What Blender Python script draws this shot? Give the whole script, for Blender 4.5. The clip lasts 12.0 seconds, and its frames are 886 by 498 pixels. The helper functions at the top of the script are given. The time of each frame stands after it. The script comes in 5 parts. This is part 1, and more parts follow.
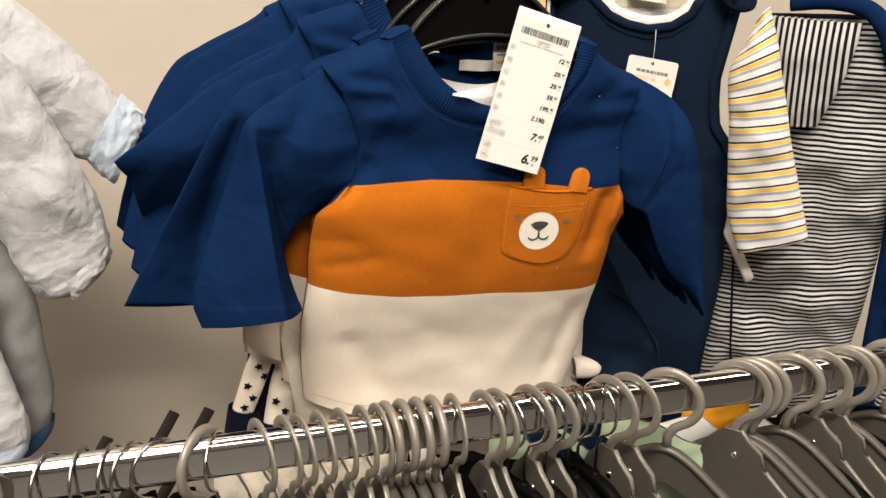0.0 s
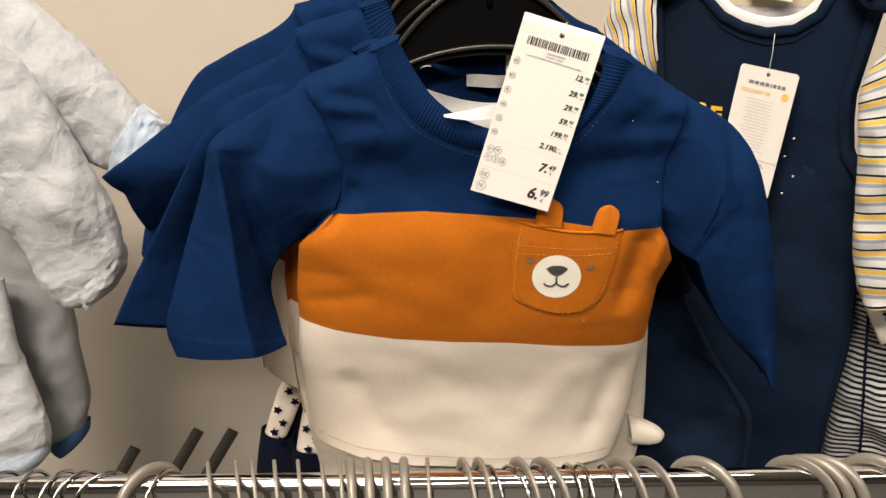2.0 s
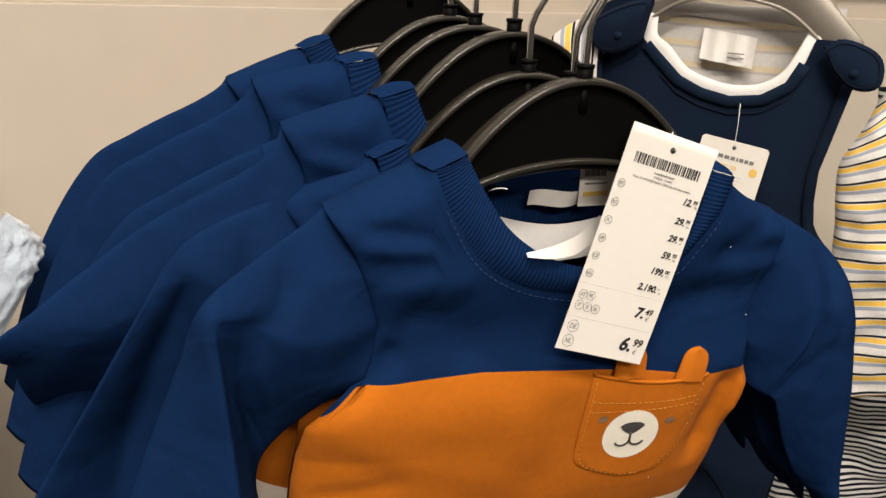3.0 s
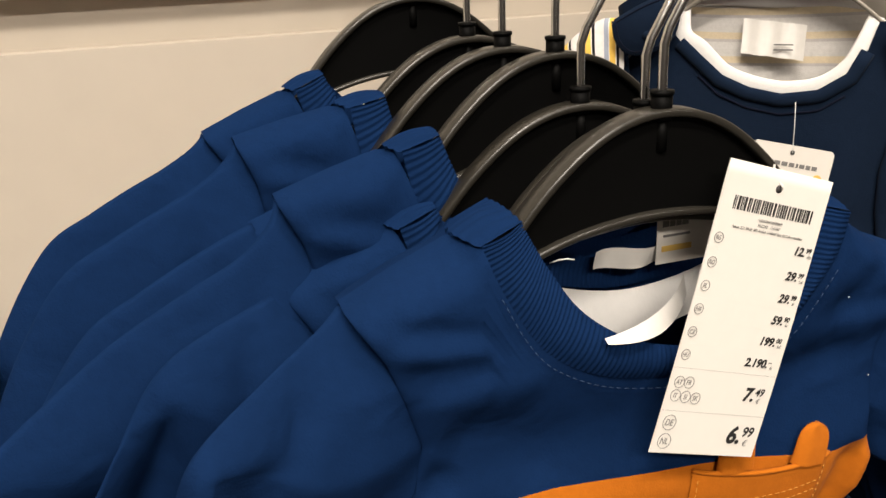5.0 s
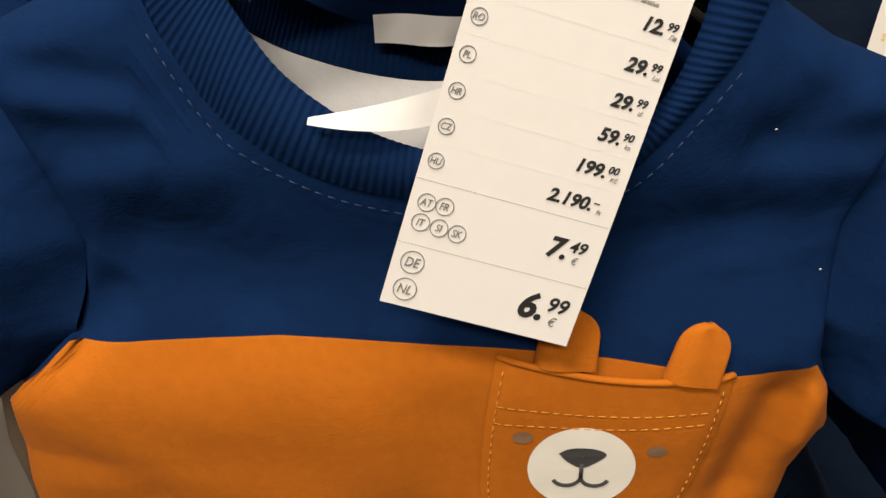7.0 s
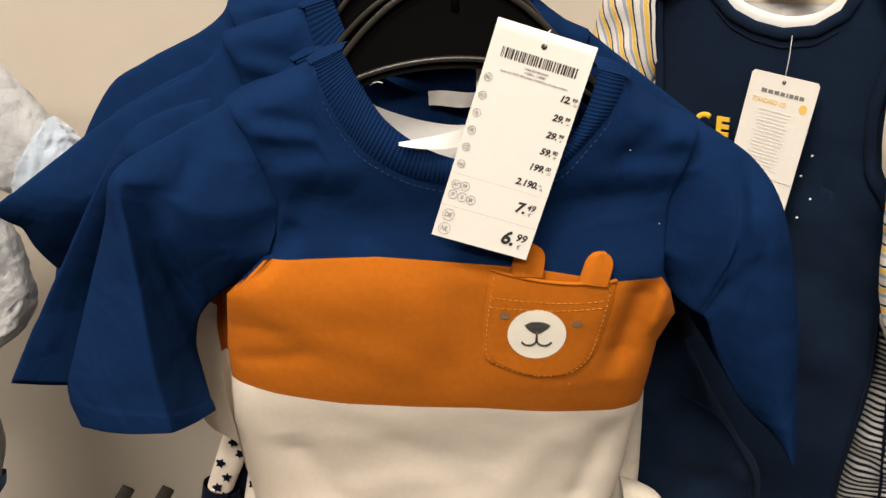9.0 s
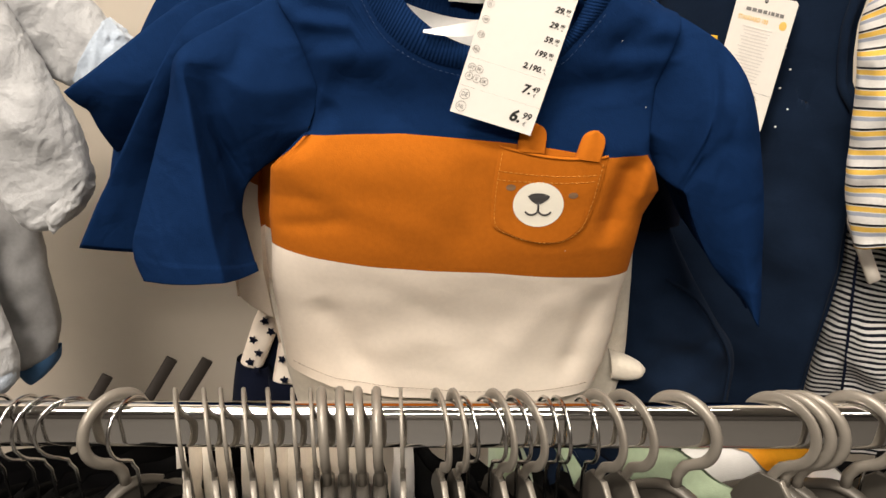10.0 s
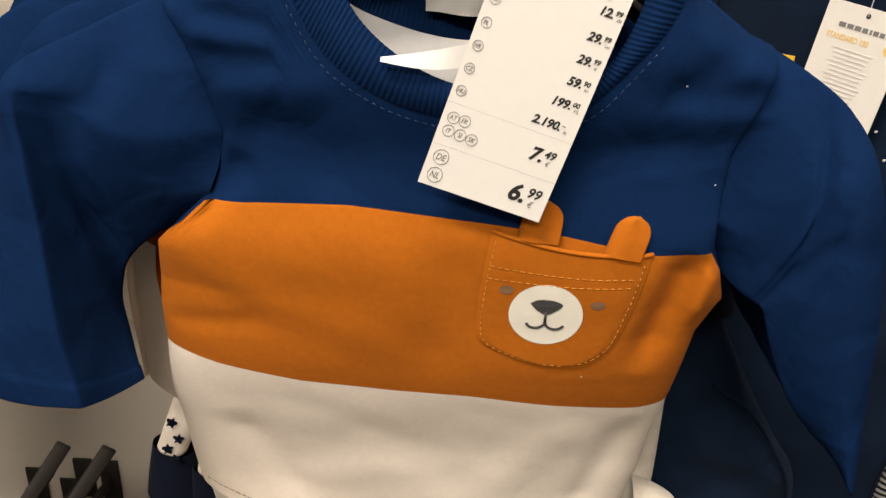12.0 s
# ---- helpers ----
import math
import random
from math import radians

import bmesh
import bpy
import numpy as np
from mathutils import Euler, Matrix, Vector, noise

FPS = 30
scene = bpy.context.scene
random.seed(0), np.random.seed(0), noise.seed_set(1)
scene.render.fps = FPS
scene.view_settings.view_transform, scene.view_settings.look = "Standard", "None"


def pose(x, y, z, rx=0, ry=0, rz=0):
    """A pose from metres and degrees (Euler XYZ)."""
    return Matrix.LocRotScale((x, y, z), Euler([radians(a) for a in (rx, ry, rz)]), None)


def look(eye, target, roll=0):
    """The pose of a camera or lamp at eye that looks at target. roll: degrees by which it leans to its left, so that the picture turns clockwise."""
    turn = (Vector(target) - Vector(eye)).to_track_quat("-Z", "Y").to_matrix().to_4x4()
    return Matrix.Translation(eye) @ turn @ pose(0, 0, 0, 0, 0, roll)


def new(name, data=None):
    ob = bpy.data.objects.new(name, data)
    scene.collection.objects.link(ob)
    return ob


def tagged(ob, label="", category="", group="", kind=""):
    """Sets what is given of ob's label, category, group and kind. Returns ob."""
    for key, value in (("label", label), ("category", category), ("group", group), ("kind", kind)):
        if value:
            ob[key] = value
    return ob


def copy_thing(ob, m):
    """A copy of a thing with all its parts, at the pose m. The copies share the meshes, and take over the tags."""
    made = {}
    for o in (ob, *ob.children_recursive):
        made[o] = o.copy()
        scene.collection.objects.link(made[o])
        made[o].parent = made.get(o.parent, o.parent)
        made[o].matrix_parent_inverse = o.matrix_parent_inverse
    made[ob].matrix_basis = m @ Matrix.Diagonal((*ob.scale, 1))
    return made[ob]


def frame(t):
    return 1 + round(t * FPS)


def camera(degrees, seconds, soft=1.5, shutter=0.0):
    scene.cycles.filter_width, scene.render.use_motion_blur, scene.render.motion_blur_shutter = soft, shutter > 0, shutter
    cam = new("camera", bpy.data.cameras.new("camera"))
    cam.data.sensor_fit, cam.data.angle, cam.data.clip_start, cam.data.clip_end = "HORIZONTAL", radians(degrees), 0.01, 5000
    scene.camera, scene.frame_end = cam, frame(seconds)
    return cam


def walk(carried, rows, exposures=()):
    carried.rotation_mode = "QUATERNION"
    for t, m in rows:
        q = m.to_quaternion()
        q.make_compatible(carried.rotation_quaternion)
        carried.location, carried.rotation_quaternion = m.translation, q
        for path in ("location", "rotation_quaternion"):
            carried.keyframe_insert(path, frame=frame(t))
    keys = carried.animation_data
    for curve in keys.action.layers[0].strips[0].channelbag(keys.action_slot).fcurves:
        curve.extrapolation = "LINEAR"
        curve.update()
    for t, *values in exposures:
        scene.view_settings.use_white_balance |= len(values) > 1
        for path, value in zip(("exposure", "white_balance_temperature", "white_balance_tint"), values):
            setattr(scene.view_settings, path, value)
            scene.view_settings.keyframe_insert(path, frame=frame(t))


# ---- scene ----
cam = camera(55.0, 12.0)
METRES, EYE, TILT, LEAN, TURN = 1.5, 1.55, -19.0, 0.0, -14.5
ROWS = [
    (0.0, 0.0, 0.0, 0.0, 0.0, 0.0, 0.0),
    (0.5, 0.0526, 0.031, 0.0251, 3.4, -1.01, -0.45),
    (1.0, 0.078, 0.0554, 0.0275, 7.8, -0.59, -1.32),
    (1.5, 0.0904, 0.0597, 0.0261, 11.41, -0.56, -1.77),
    (2.0, 0.1044, 0.0723, 0.0263, 14.99, -0.94, -3.58),
    (2.5, 0.0669, 0.1037, 0.0543, 13.42, -2.25, -5.07),
    (3.0, -0.0401, 0.1564, 0.0847, -3.64, -1.01, -1.3),
    (5.0, -0.0488, 0.2205, 0.108, -3.87, -0.94, 3.69),
    (5.5, 0.0268, 0.2529, 0.112, 4.84, 0.97, 1.6),
    (6.0, 0.0668, 0.2643, 0.0959, 10.2, 0.22, -1.98),
    (6.5, 0.071, 0.2639, 0.0829, 14.18, -2.59, -3.07),
    (7.0, 0.0639, 0.2942, 0.0701, 13.9, -4.8, -3.32),
    (7.5, 0.0648, 0.288, 0.0798, 14.99, -5.24, -3.23),
    (9.5, 0.1039, 0.1063, 0.0339, 14.21, -2.22, -4.39),
    (10.0, 0.1072, 0.0883, 0.0194, 14.45, -4.88, -4.63),
    (10.5, 0.1097, 0.079, 0.0144, 14.47, -6.42, -4.59),
    (11.0, 0.1116, 0.0887, 0.0189, 14.17, -6.67, -4.33),
    (11.5, 0.0961, 0.1466, 0.0416, 14.4, -5.52, -5.55),
    (12.0, 0.0855, 0.2139, 0.0578, 15.4, -6.93, -7.33),
]
path = [(t, pose(0, 0, EYE, TILT, LEAN, TURN) @ pose(METRES * x, METRES * y, METRES * z, 90 + pitch, roll, yaw)) for t, x, y, z, yaw, pitch, roll in ROWS]
path += [(3.2, look((-0.041, 0.299, 1.596), (0.702, 2.018, 0.895), 1.6)), (4.8, look((-0.032, 0.369, 1.596), (0.731, 2.063, 0.855), -1.5)), (9.3, look((0.195, 0.142, 1.557), (0.182, 2.018, 0.864), -0.8))]
walk(cam, sorted(path, key=lambda row: row[0]), [(0.0, -0.05), (1.5, -0.12), (2.5, -0.2), (3.0, -0.3), (5.0, -0.14), (5.5, -0.15), (6.0, -0.25), (7.0, -0.37), (7.7, -0.35), (9.3, -0.15), (10.0, -0.05), (11.0, -0.03), (12.0, -0.28)])

# ---- light ----
world = bpy.data.worlds.new("world")
scene.world = world
world.use_nodes = True
world.node_tree.nodes["Background"].inputs[0].default_value = (1.0, 0.93, 0.84, 1)
world.node_tree.nodes["Background"].inputs[1].default_value = 0.25


def area_lamp(x, y, z, sx, sy, watts, color=(1.0, 0.895, 0.775)):
    data = bpy.data.lights.new("shop_lamp", "AREA")
    data.shape, data.size, data.size_y = "RECTANGLE", sx, sy
    data.energy, data.color = watts, color
    ob = new("shop_lamp", data)
    ob.matrix_world = pose(x, y, z)
    return ob


area_lamp(-0.9, -1.2, 4.12, 1.4, 0.5, 185)
area_lamp(0.1, 0.10, 4.12, 2.4, 0.30, 75)
area_lamp(2.6, -1.6, 4.12, 1.2, 0.4, 50)
area_lamp(-0.2, -3.2, 4.12, 2.0, 0.4, 260)



# ---- materials ----
def nodes_of(name):
    m = bpy.data.materials.new(name)
    m.use_nodes = True
    t = m.node_tree
    b = t.nodes["Principled BSDF"]
    return m, t, b


def node(t, kind, **values):
    n = t.nodes.new(kind)
    for key, value in values.items():
        n.inputs[key.replace("_", " ")].default_value = value
    return n


def mottled(t, color, spread, scale, coord):
    """A base colour that wanders a little, at a large and a small scale."""
    big = node(t, "ShaderNodeTexNoise", Scale=scale, Detail=4.0)
    small = node(t, "ShaderNodeTexNoise", Scale=scale * 14, Detail=3.0)
    t.links.new(coord, big.inputs["Vector"])
    t.links.new(coord, small.inputs["Vector"])
    add = node(t, "ShaderNodeMath")
    add.operation = "ADD"
    t.links.new(big.outputs["Fac"], add.inputs[0])
    t.links.new(small.outputs["Fac"], add.inputs[1])
    span = node(t, "ShaderNodeMapRange")
    span.inputs["From Min"].default_value, span.inputs["From Max"].default_value = 0.6, 1.4
    span.inputs["To Min"].default_value, span.inputs["To Max"].default_value = 1 - spread, 1 + spread
    t.links.new(add.outputs[0], span.inputs["Value"])
    mul = node(t, "ShaderNodeVectorMath")
    mul.operation = "SCALE"
    if isinstance(color, tuple):
        mul.inputs[0].default_value = color[:3]
    else:
        t.links.new(color, mul.inputs[0])
    t.links.new(span.outputs["Result"], mul.inputs["Scale"])
    return mul.outputs["Vector"]


def relief(t, b, coord, scale, strength, distance, kind="ShaderNodeTexNoise"):
    grain = node(t, kind, Scale=scale)
    t.links.new(coord, grain.inputs["Vector"])
    bump = node(t, "ShaderNodeBump", Strength=strength, Distance=distance)
    t.links.new(grain.outputs[0], bump.inputs["Height"])
    t.links.new(bump.outputs["Normal"], b.inputs["Normal"])
    return bump


def cloth(name, color, sheen=0.25, spread=0.10, grain=900.0, strength=0.35, crumple=0.0):
    m, t, b = nodes_of(name)
    coord = node(t, "ShaderNodeTexCoord").outputs["Object"]
    t.links.new(mottled(t, color, spread, 18.0, coord), b.inputs["Base Color"])
    b.inputs["Roughness"].default_value = 0.92
    b.inputs["Specular IOR Level"].default_value = 0.02
    b.inputs["Sheen Weight"].default_value = sheen
    b.inputs["Sheen Roughness"].default_value = 0.5
    fine = relief(t, b, coord, grain, strength, 0.0006)
    if crumple:
        soft = node(t, "ShaderNodeTexNoise", Scale=34.0, Detail=2.5, Roughness=0.45, Distortion=0.6)
        t.links.new(coord, soft.inputs["Vector"])
        bump = node(t, "ShaderNodeBump", Strength=crumple, Distance=0.012)
        t.links.new(soft.outputs[0], bump.inputs["Height"])
        t.links.new(bump.outputs["Normal"], fine.inputs["Normal"])
    return m


def striped(name, period, stops, axis="V", sheen=0.1):
    """Knit with stripes; stops are (share of the period, colour)."""
    m, t, b = nodes_of(name)
    coord = node(t, "ShaderNodeTexCoord")
    split = node(t, "ShaderNodeSeparateXYZ")
    t.links.new(coord.outputs["UV"], split.inputs[0])
    div = node(t, "ShaderNodeMath")
    div.operation = "DIVIDE"
    t.links.new(split.outputs["Y" if axis == "V" else "X"], div.inputs[0])
    div.inputs[1].default_value = period
    wrap = node(t, "ShaderNodeMath")
    wrap.operation = "FRACT"
    t.links.new(div.outputs[0], wrap.inputs[0])
    ramp = node(t, "ShaderNodeValToRGB")
    ramp.color_ramp.interpolation = "CONSTANT"
    while len(ramp.color_ramp.elements) < len(stops):
        ramp.color_ramp.elements.new(0.5)
    for e, (at, c) in zip(ramp.color_ramp.elements, stops):
        e.position, e.color = at, (*c, 1)
    t.links.new(wrap.outputs[0], ramp.inputs[0])
    t.links.new(mottled(t, ramp.outputs["Color"], 0.10, 30.0, coord.outputs["Object"]), b.inputs["Base Color"])
    b.inputs["Roughness"].default_value = 0.92
    b.inputs["Specular IOR Level"].default_value = 0.02
    b.inputs["Sheen Weight"].default_value = sheen
    relief(t, b, coord.outputs["Object"], 900.0, 0.35, 0.0006)
    return m


def plain(name, color, rough=0.5, metal=0.0, spread=0.06, scale=12.0, grain=300.0, strength=0.05, specular=0.5):
    m, t, b = nodes_of(name)
    coord = node(t, "ShaderNodeTexCoord").outputs["Object"]
    t.links.new(mottled(t, color, spread, scale, coord), b.inputs["Base Color"])
    b.inputs["Roughness"].default_value, b.inputs["Metallic"].default_value = rough, metal
    b.inputs["Specular IOR Level"].default_value = specular
    relief(t, b, coord, grain, strength, 0.0005)
    return m


BLUE = cloth("blue_jersey", (0.0046, 0.0172, 0.0600), 0.0, crumple=0.26)
BLUE_RIB = cloth("blue_rib", (0.0046, 0.0172, 0.0600), 0.0)
ORANGE = cloth("rust_orange_jersey", (0.42, 0.118, 0.010), 0.02, crumple=0.035)
CREAM = cloth("cream_jersey", (0.85, 0.755, 0.655), 0.02, 0.04, crumple=0.035)
NAVY = cloth("navy_jersey", (0.0072, 0.0138, 0.0298), 0.02, crumple=0.12)
NAVY_DARK = cloth("dark_navy_cotton", (0.006, 0.008, 0.018), 0.03)
WHITE_COTTON = cloth("white_cotton", (0.69, 0.68, 0.67), 0.05, 0.04)
CREAM_PLUSH = cloth("cream_velour", (0.66, 0.60, 0.51), 0.3, 0.10, 500.0, 0.6)
GREY_PLUSH = cloth("pale_grey_plush", (0.39, 0.395, 0.405), 0.2, 0.10, 420.0, 0.9, crumple=0.5)
BLUEGREY_PLUSH = cloth("blue_grey_plush", (0.40, 0.46, 0.54), 0.5, 0.14, 420.0, 0.9)
GREY_KNIT = cloth("mid_grey_knit", (0.27, 0.27, 0.275), 0.2, 0.12)
CUFF_BLUE = cloth("steel_blue_cuff", (0.055, 0.13, 0.26), 0.1)
BLACK_CLOTH = cloth("black_cotton", (0.005, 0.005, 0.0055), 0.0)
CHARCOAL = cloth("charcoal_cotton", (0.014, 0.0135, 0.0135), 0.0)
GREEN = cloth("sage_green_jersey", (0.36, 0.45, 0.31), 0.1)
YELLOW = cloth("marigold_jersey", (0.80, 0.36, 0.02), 0.1)
RED = cloth("dark_red_jersey", (0.25, 0.03, 0.02), 0.1)
BEIGE = cloth("beige_jersey", (0.50, 0.44, 0.36), 0.1)
THREAD = plain("pale_thread", (0.62, 0.62, 0.62), 0.8)
BLUE_THREAD = plain("light_blue_thread", (0.014, 0.038, 0.10), 0.8)
TAN_THREAD = plain("gold_thread", (0.62, 0.27, 0.035), 0.8)
PRINT_DARK = plain("dark_grey_print", (0.045, 0.042, 0.042), 0.8)
PRINT_CREAM = plain("cream_print", (0.80, 0.76, 0.66), 0.75, spread=0.03)
PRINT_BROWN = plain("brown_grey_print", (0.20, 0.11, 0.055), 0.85)
YELLOW_PRINT = plain("yellow_print", (0.75, 0.46, 0.03), 0.7)
PAPER = plain("white_card", (0.72, 0.69, 0.645), 0.55, spread=0.02)
PAPER_GREY = plain("ivory_card", (0.72, 0.685, 0.635), 0.55, spread=0.03)
INK = plain("black_ink", (0.012, 0.012, 0.012), 0.6)
INK_GREY = plain("grey_ink", (0.17, 0.165, 0.16), 0.6)
PAPER_INK = plain("pale_grey_ink", (0.58, 0.55, 0.52), 0.6)
INK_GOLD = plain("gold_ink", (0.72, 0.47, 0.12), 0.6)
SATIN = plain("white_satin_ribbon", (0.72, 0.70, 0.67), 0.35)
BLACK_PLASTIC = plain("black_plastic", (0.0025, 0.0025, 0.0025), 0.50, specular=0.05)
# Paler than the plate: wear, plus the rim's gloss put into the colour.
RIM_PLASTIC = plain("worn_gloss_toned_rim", (0.020, 0.018, 0.0145), 0.30)
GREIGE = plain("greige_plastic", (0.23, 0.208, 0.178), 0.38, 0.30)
# The same greige with shade put into it, for the hangers' lower parts.
GREIGE_SHADED = plain("shaded_greige_plastic", (0.085, 0.077, 0.066), 0.45, 0.30)
CHROME = plain("chrome", (0.80, 0.79, 0.77), 0.05, 1.0, 0.03, grain=60.0, strength=0.02)
STEEL = plain("brushed_steel", (0.62, 0.61, 0.60), 0.20, 1.0)
GUNMETAL = plain("dark_bronze_metal", (0.016, 0.013, 0.011), 0.6, specular=0.12)
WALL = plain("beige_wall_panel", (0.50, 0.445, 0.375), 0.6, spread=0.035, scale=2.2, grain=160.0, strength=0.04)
# Surfaces out of view, toned to control bounce light and the rail's reflection.
WALL_UNSEEN = plain("unseen_dark_wall", (0.045, 0.040, 0.036), 0.7, spread=0.06, scale=2.0)
CEIL = plain("unseen_grey_ceiling", (0.30, 0.29, 0.28), 0.9, spread=0.03, scale=1.0)
FLOOR = plain("unseen_grey_floor", (0.05, 0.046, 0.042), 0.6, spread=0.12, scale=3.0)
BONE = plain("bone_plastic", (0.66, 0.61, 0.54), 0.45)

W, Y_, G_, K_ = (0.62, 0.605, 0.59), (0.70, 0.45, 0.09), (0.30, 0.33, 0.40), (0.012, 0.012, 0.016)
MULTI = striped("yellow_grey_black_stripes", 0.0168, [(0.0, W), (0.20, K_), (0.32, W), (0.36, Y_), (0.62, W), (0.66, G_), (0.84, W)])
MULTI_PALE = striped("inside_of_striped_knit", 0.0186, [(0.0, (0.62, 0.60, 0.58)), (0.30, (0.50, 0.47, 0.47)), (0.42, (0.66, 0.56, 0.40)), (0.70, (0.60, 0.58, 0.56))])
BRETON = striped("navy_white_stripes", 0.0058, [(0.0, (0.007, 0.008, 0.013)), (0.50, (0.49, 0.48, 0.47))])
BRETON_SIDE = striped("navy_white_stripes_turned", 0.0064, [(0.0, (0.007, 0.008, 0.013)), (0.50, (0.49, 0.48, 0.47))], "U")


# ---- mesh tools ----
def thing(name, label, category, group="", kind="", at=(0, 0, 0)):
    ob = new(name)
    ob.location = at
    ob.empty_display_size = 0.02
    return tagged(ob, label, category, group, kind)


def mesh_of(name, bm, material, smooth=True):
    me = bpy.data.meshes.new(name)
    bm.normal_update()
    bm.to_mesh(me)
    bm.free()
    me.materials.append(material)
    if smooth:
        me.polygons.foreach_set("use_smooth", [True] * len(me.polygons))
    return me


def part(name, bm, material, parent, label="", smooth=True):
    ob = new(name, mesh_of(name, bm, material, smooth))
    if parent is not None:
        ob.parent = parent
        ob.location = -parent.location if parent.parent is None else (0, 0, 0)
    if label:
        ob["label"] = label
    return ob


def sheet(rows, closed=False, uvs=None, flip=False):
    """A quad mesh over rows of points."""
    bm = bmesh.new()
    layer = bm.loops.layers.uv.new("UVMap")
    grid = [[bm.verts.new(p) for p in row] for row in rows]
    n = len(rows[0])
    along = 0.0
    vs = [0.0]
    for a, b in zip(rows, rows[1:]):
        along += (Vector(a[n // 4]) - Vector(b[n // 4])).length
        vs.append(along)
    for j in range(len(rows) - 1):
        for i in range(n if closed else n - 1):
            k = (i + 1) % n
            quad = [grid[j][i], grid[j][k], grid[j + 1][k], grid[j + 1][i]]
            if flip:
                quad.reverse()
            f = bm.faces.new(quad)
            for loop in f.loops:
                p = loop.vert.co
                if uvs:
                    loop[layer].uv = uvs(p)
                else:
                    row = j if loop.vert in (grid[j][i], grid[j][k]) else j + 1
                    loop[layer].uv = (p.x, vs[row])
    return bm


def smooth_keys(keys, m):
    """m rows through the given key rows, by Catmull-Rom."""
    k = np.array(keys, float)
    out = []
    for s in np.linspace(0, len(k) - 1, m):
        i = min(int(s), len(k) - 2)
        f = s - i
        p0, p1, p2, p3 = k[max(i - 1, 0)], k[i], k[i + 1], k[min(i + 2, len(k) - 1)]
        out.append(0.5 * (2 * p1 + (p2 - p0) * f + (2 * p0 - 5 * p1 + 4 * p2 - p3) * f * f + (3 * p1 - p0 - 3 * p2 + p3) * f ** 3))
    return np.array(out)


def curve_at(points, x):
    xs, ys = zip(*points)
    return float(np.interp(x, xs, ys))


def fold(x, y, z, seed, size=0.05):
    return noise.noise(Vector((x / size + seed * 7.3, y / size - seed * 3.1, z / size + seed)))


def tube(keys, rows=40, n=40, seed=0, wrinkle=0.003, size=0.045, boxy=0.8, hem=True, fuzz=0.0, full=1.0):
    """A cloth tube. Keys are (x, z of one edge, x, z of the other edge, y, half depth)."""
    out = []
    rs = smooth_keys(keys, rows)
    for ax, az, bx, bz, y, d in rs:
        ring = []
        for i in range(n):
            u = 2 * math.pi * i / n
            c, s = math.cos(u), math.sin(u)
            c2 = math.copysign(abs(c) ** boxy, c)
            s2 = math.copysign(abs(s) ** full, s)
            x = (ax + bx) / 2 + (ax - bx) / 2 * c2
            z = (az + bz) / 2 + (az - bz) / 2 * c2
            w = wrinkle * (fold(x, y, z, seed, size) + 0.5 * fold(x, y, z, seed + 5, size * 0.4))
            yy = y - d * s2 - w * (0.4 + abs(s))
            if fuzz:
                q = Vector((x, yy, z))
                f = fuzz * (noise.noise(q * 260) + 0.8 * noise.noise(q * 120))
                x += c * f
                yy -= s * f
            ring.append(Vector((x, yy, z)))
        out.append(ring)
    if hem:
        end = out[-1]
        mid = sum(end, Vector()) / n
        back = (out[-4][0] + out[-4][n // 2] - end[0] - end[n // 2]) / 2
        out.append([mid + (p - mid) * 0.97 + back * 0.05 for p in end])
        out.append([mid + (p - mid) * 0.90 + back * 0.9 for p in end])
    return sheet(out, closed=True)


def sweep(path, width, depth, round_=True, n=8, side=Vector((0, 1, 0))):
    """A rod of the given section along a path."""
    path = [Vector(p) for p in path]
    rows = []
    for i, p in enumerate(path):
        ahead = (path[min(i + 1, len(path) - 1)] - path[max(i - 1, 0)]).normalized()
        s = (side - ahead * side.dot(ahead)).normalized()
        o = ahead.cross(s)
        if round_:
            ring = [p + o * (math.cos(2 * math.pi * k / n) * width / 2) + s * (math.sin(2 * math.pi * k / n) * depth / 2) for k in range(n)]
        else:
            b = 0.22 * min(width, depth)
            w, d = width / 2, depth / 2
            ring = [p + o * a + s * e for a, e in ((w, d - b), (w - b, d), (b - w, d), (-w, d - b), (-w, b - d), (b - w, -d), (w - b, -d), (w, b - d))]
        rows.append(ring)
    bm = sheet(rows, closed=True)
    bm.verts.ensure_lookup_table()
    m = len(rows[0])
    total = len(bm.verts)
    bm.faces.new([bm.verts[k] for k in range(m)][::-1])
    bm.faces.new([bm.verts[k] for k in range(total - m, total)])
    bmesh.ops.recalc_face_normals(bm, faces=bm.faces[:])
    return bm


def plate(outline, y, thick, bevel=0.0):
    """A flat plate of the given outline in x and z."""
    bm = bmesh.new()
    f = bm.faces.new([bm.verts.new((x, y, z)) for x, z in outline])
    ext = bmesh.ops.extrude_face_region(bm, geom=[f])
    for v in ext["geom"]:
        if isinstance(v, bmesh.types.BMVert):
            v.co.y += thick
    bmesh.ops.recalc_face_normals(bm, faces=bm.faces[:])
    if bevel:
        bmesh.ops.bevel(bm, geom=bm.edges[:], offset=bevel, segments=1, affect="EDGES")
    return bm


def box(x0, x1, y0, y1, z0, z1, bevel=0.0):
    return plate([(x0, z0), (x1, z0), (x1, z1), (x0, z1)], y0, y1 - y0, bevel)


def merged(bms):
    """Several bmeshes as one."""
    out = bmesh.new()
    for b in bms:
        me = bpy.data.meshes.new("piece")
        b.to_mesh(me)
        b.free()
        out.from_mesh(me)
        bpy.data.meshes.remove(me)
    return out


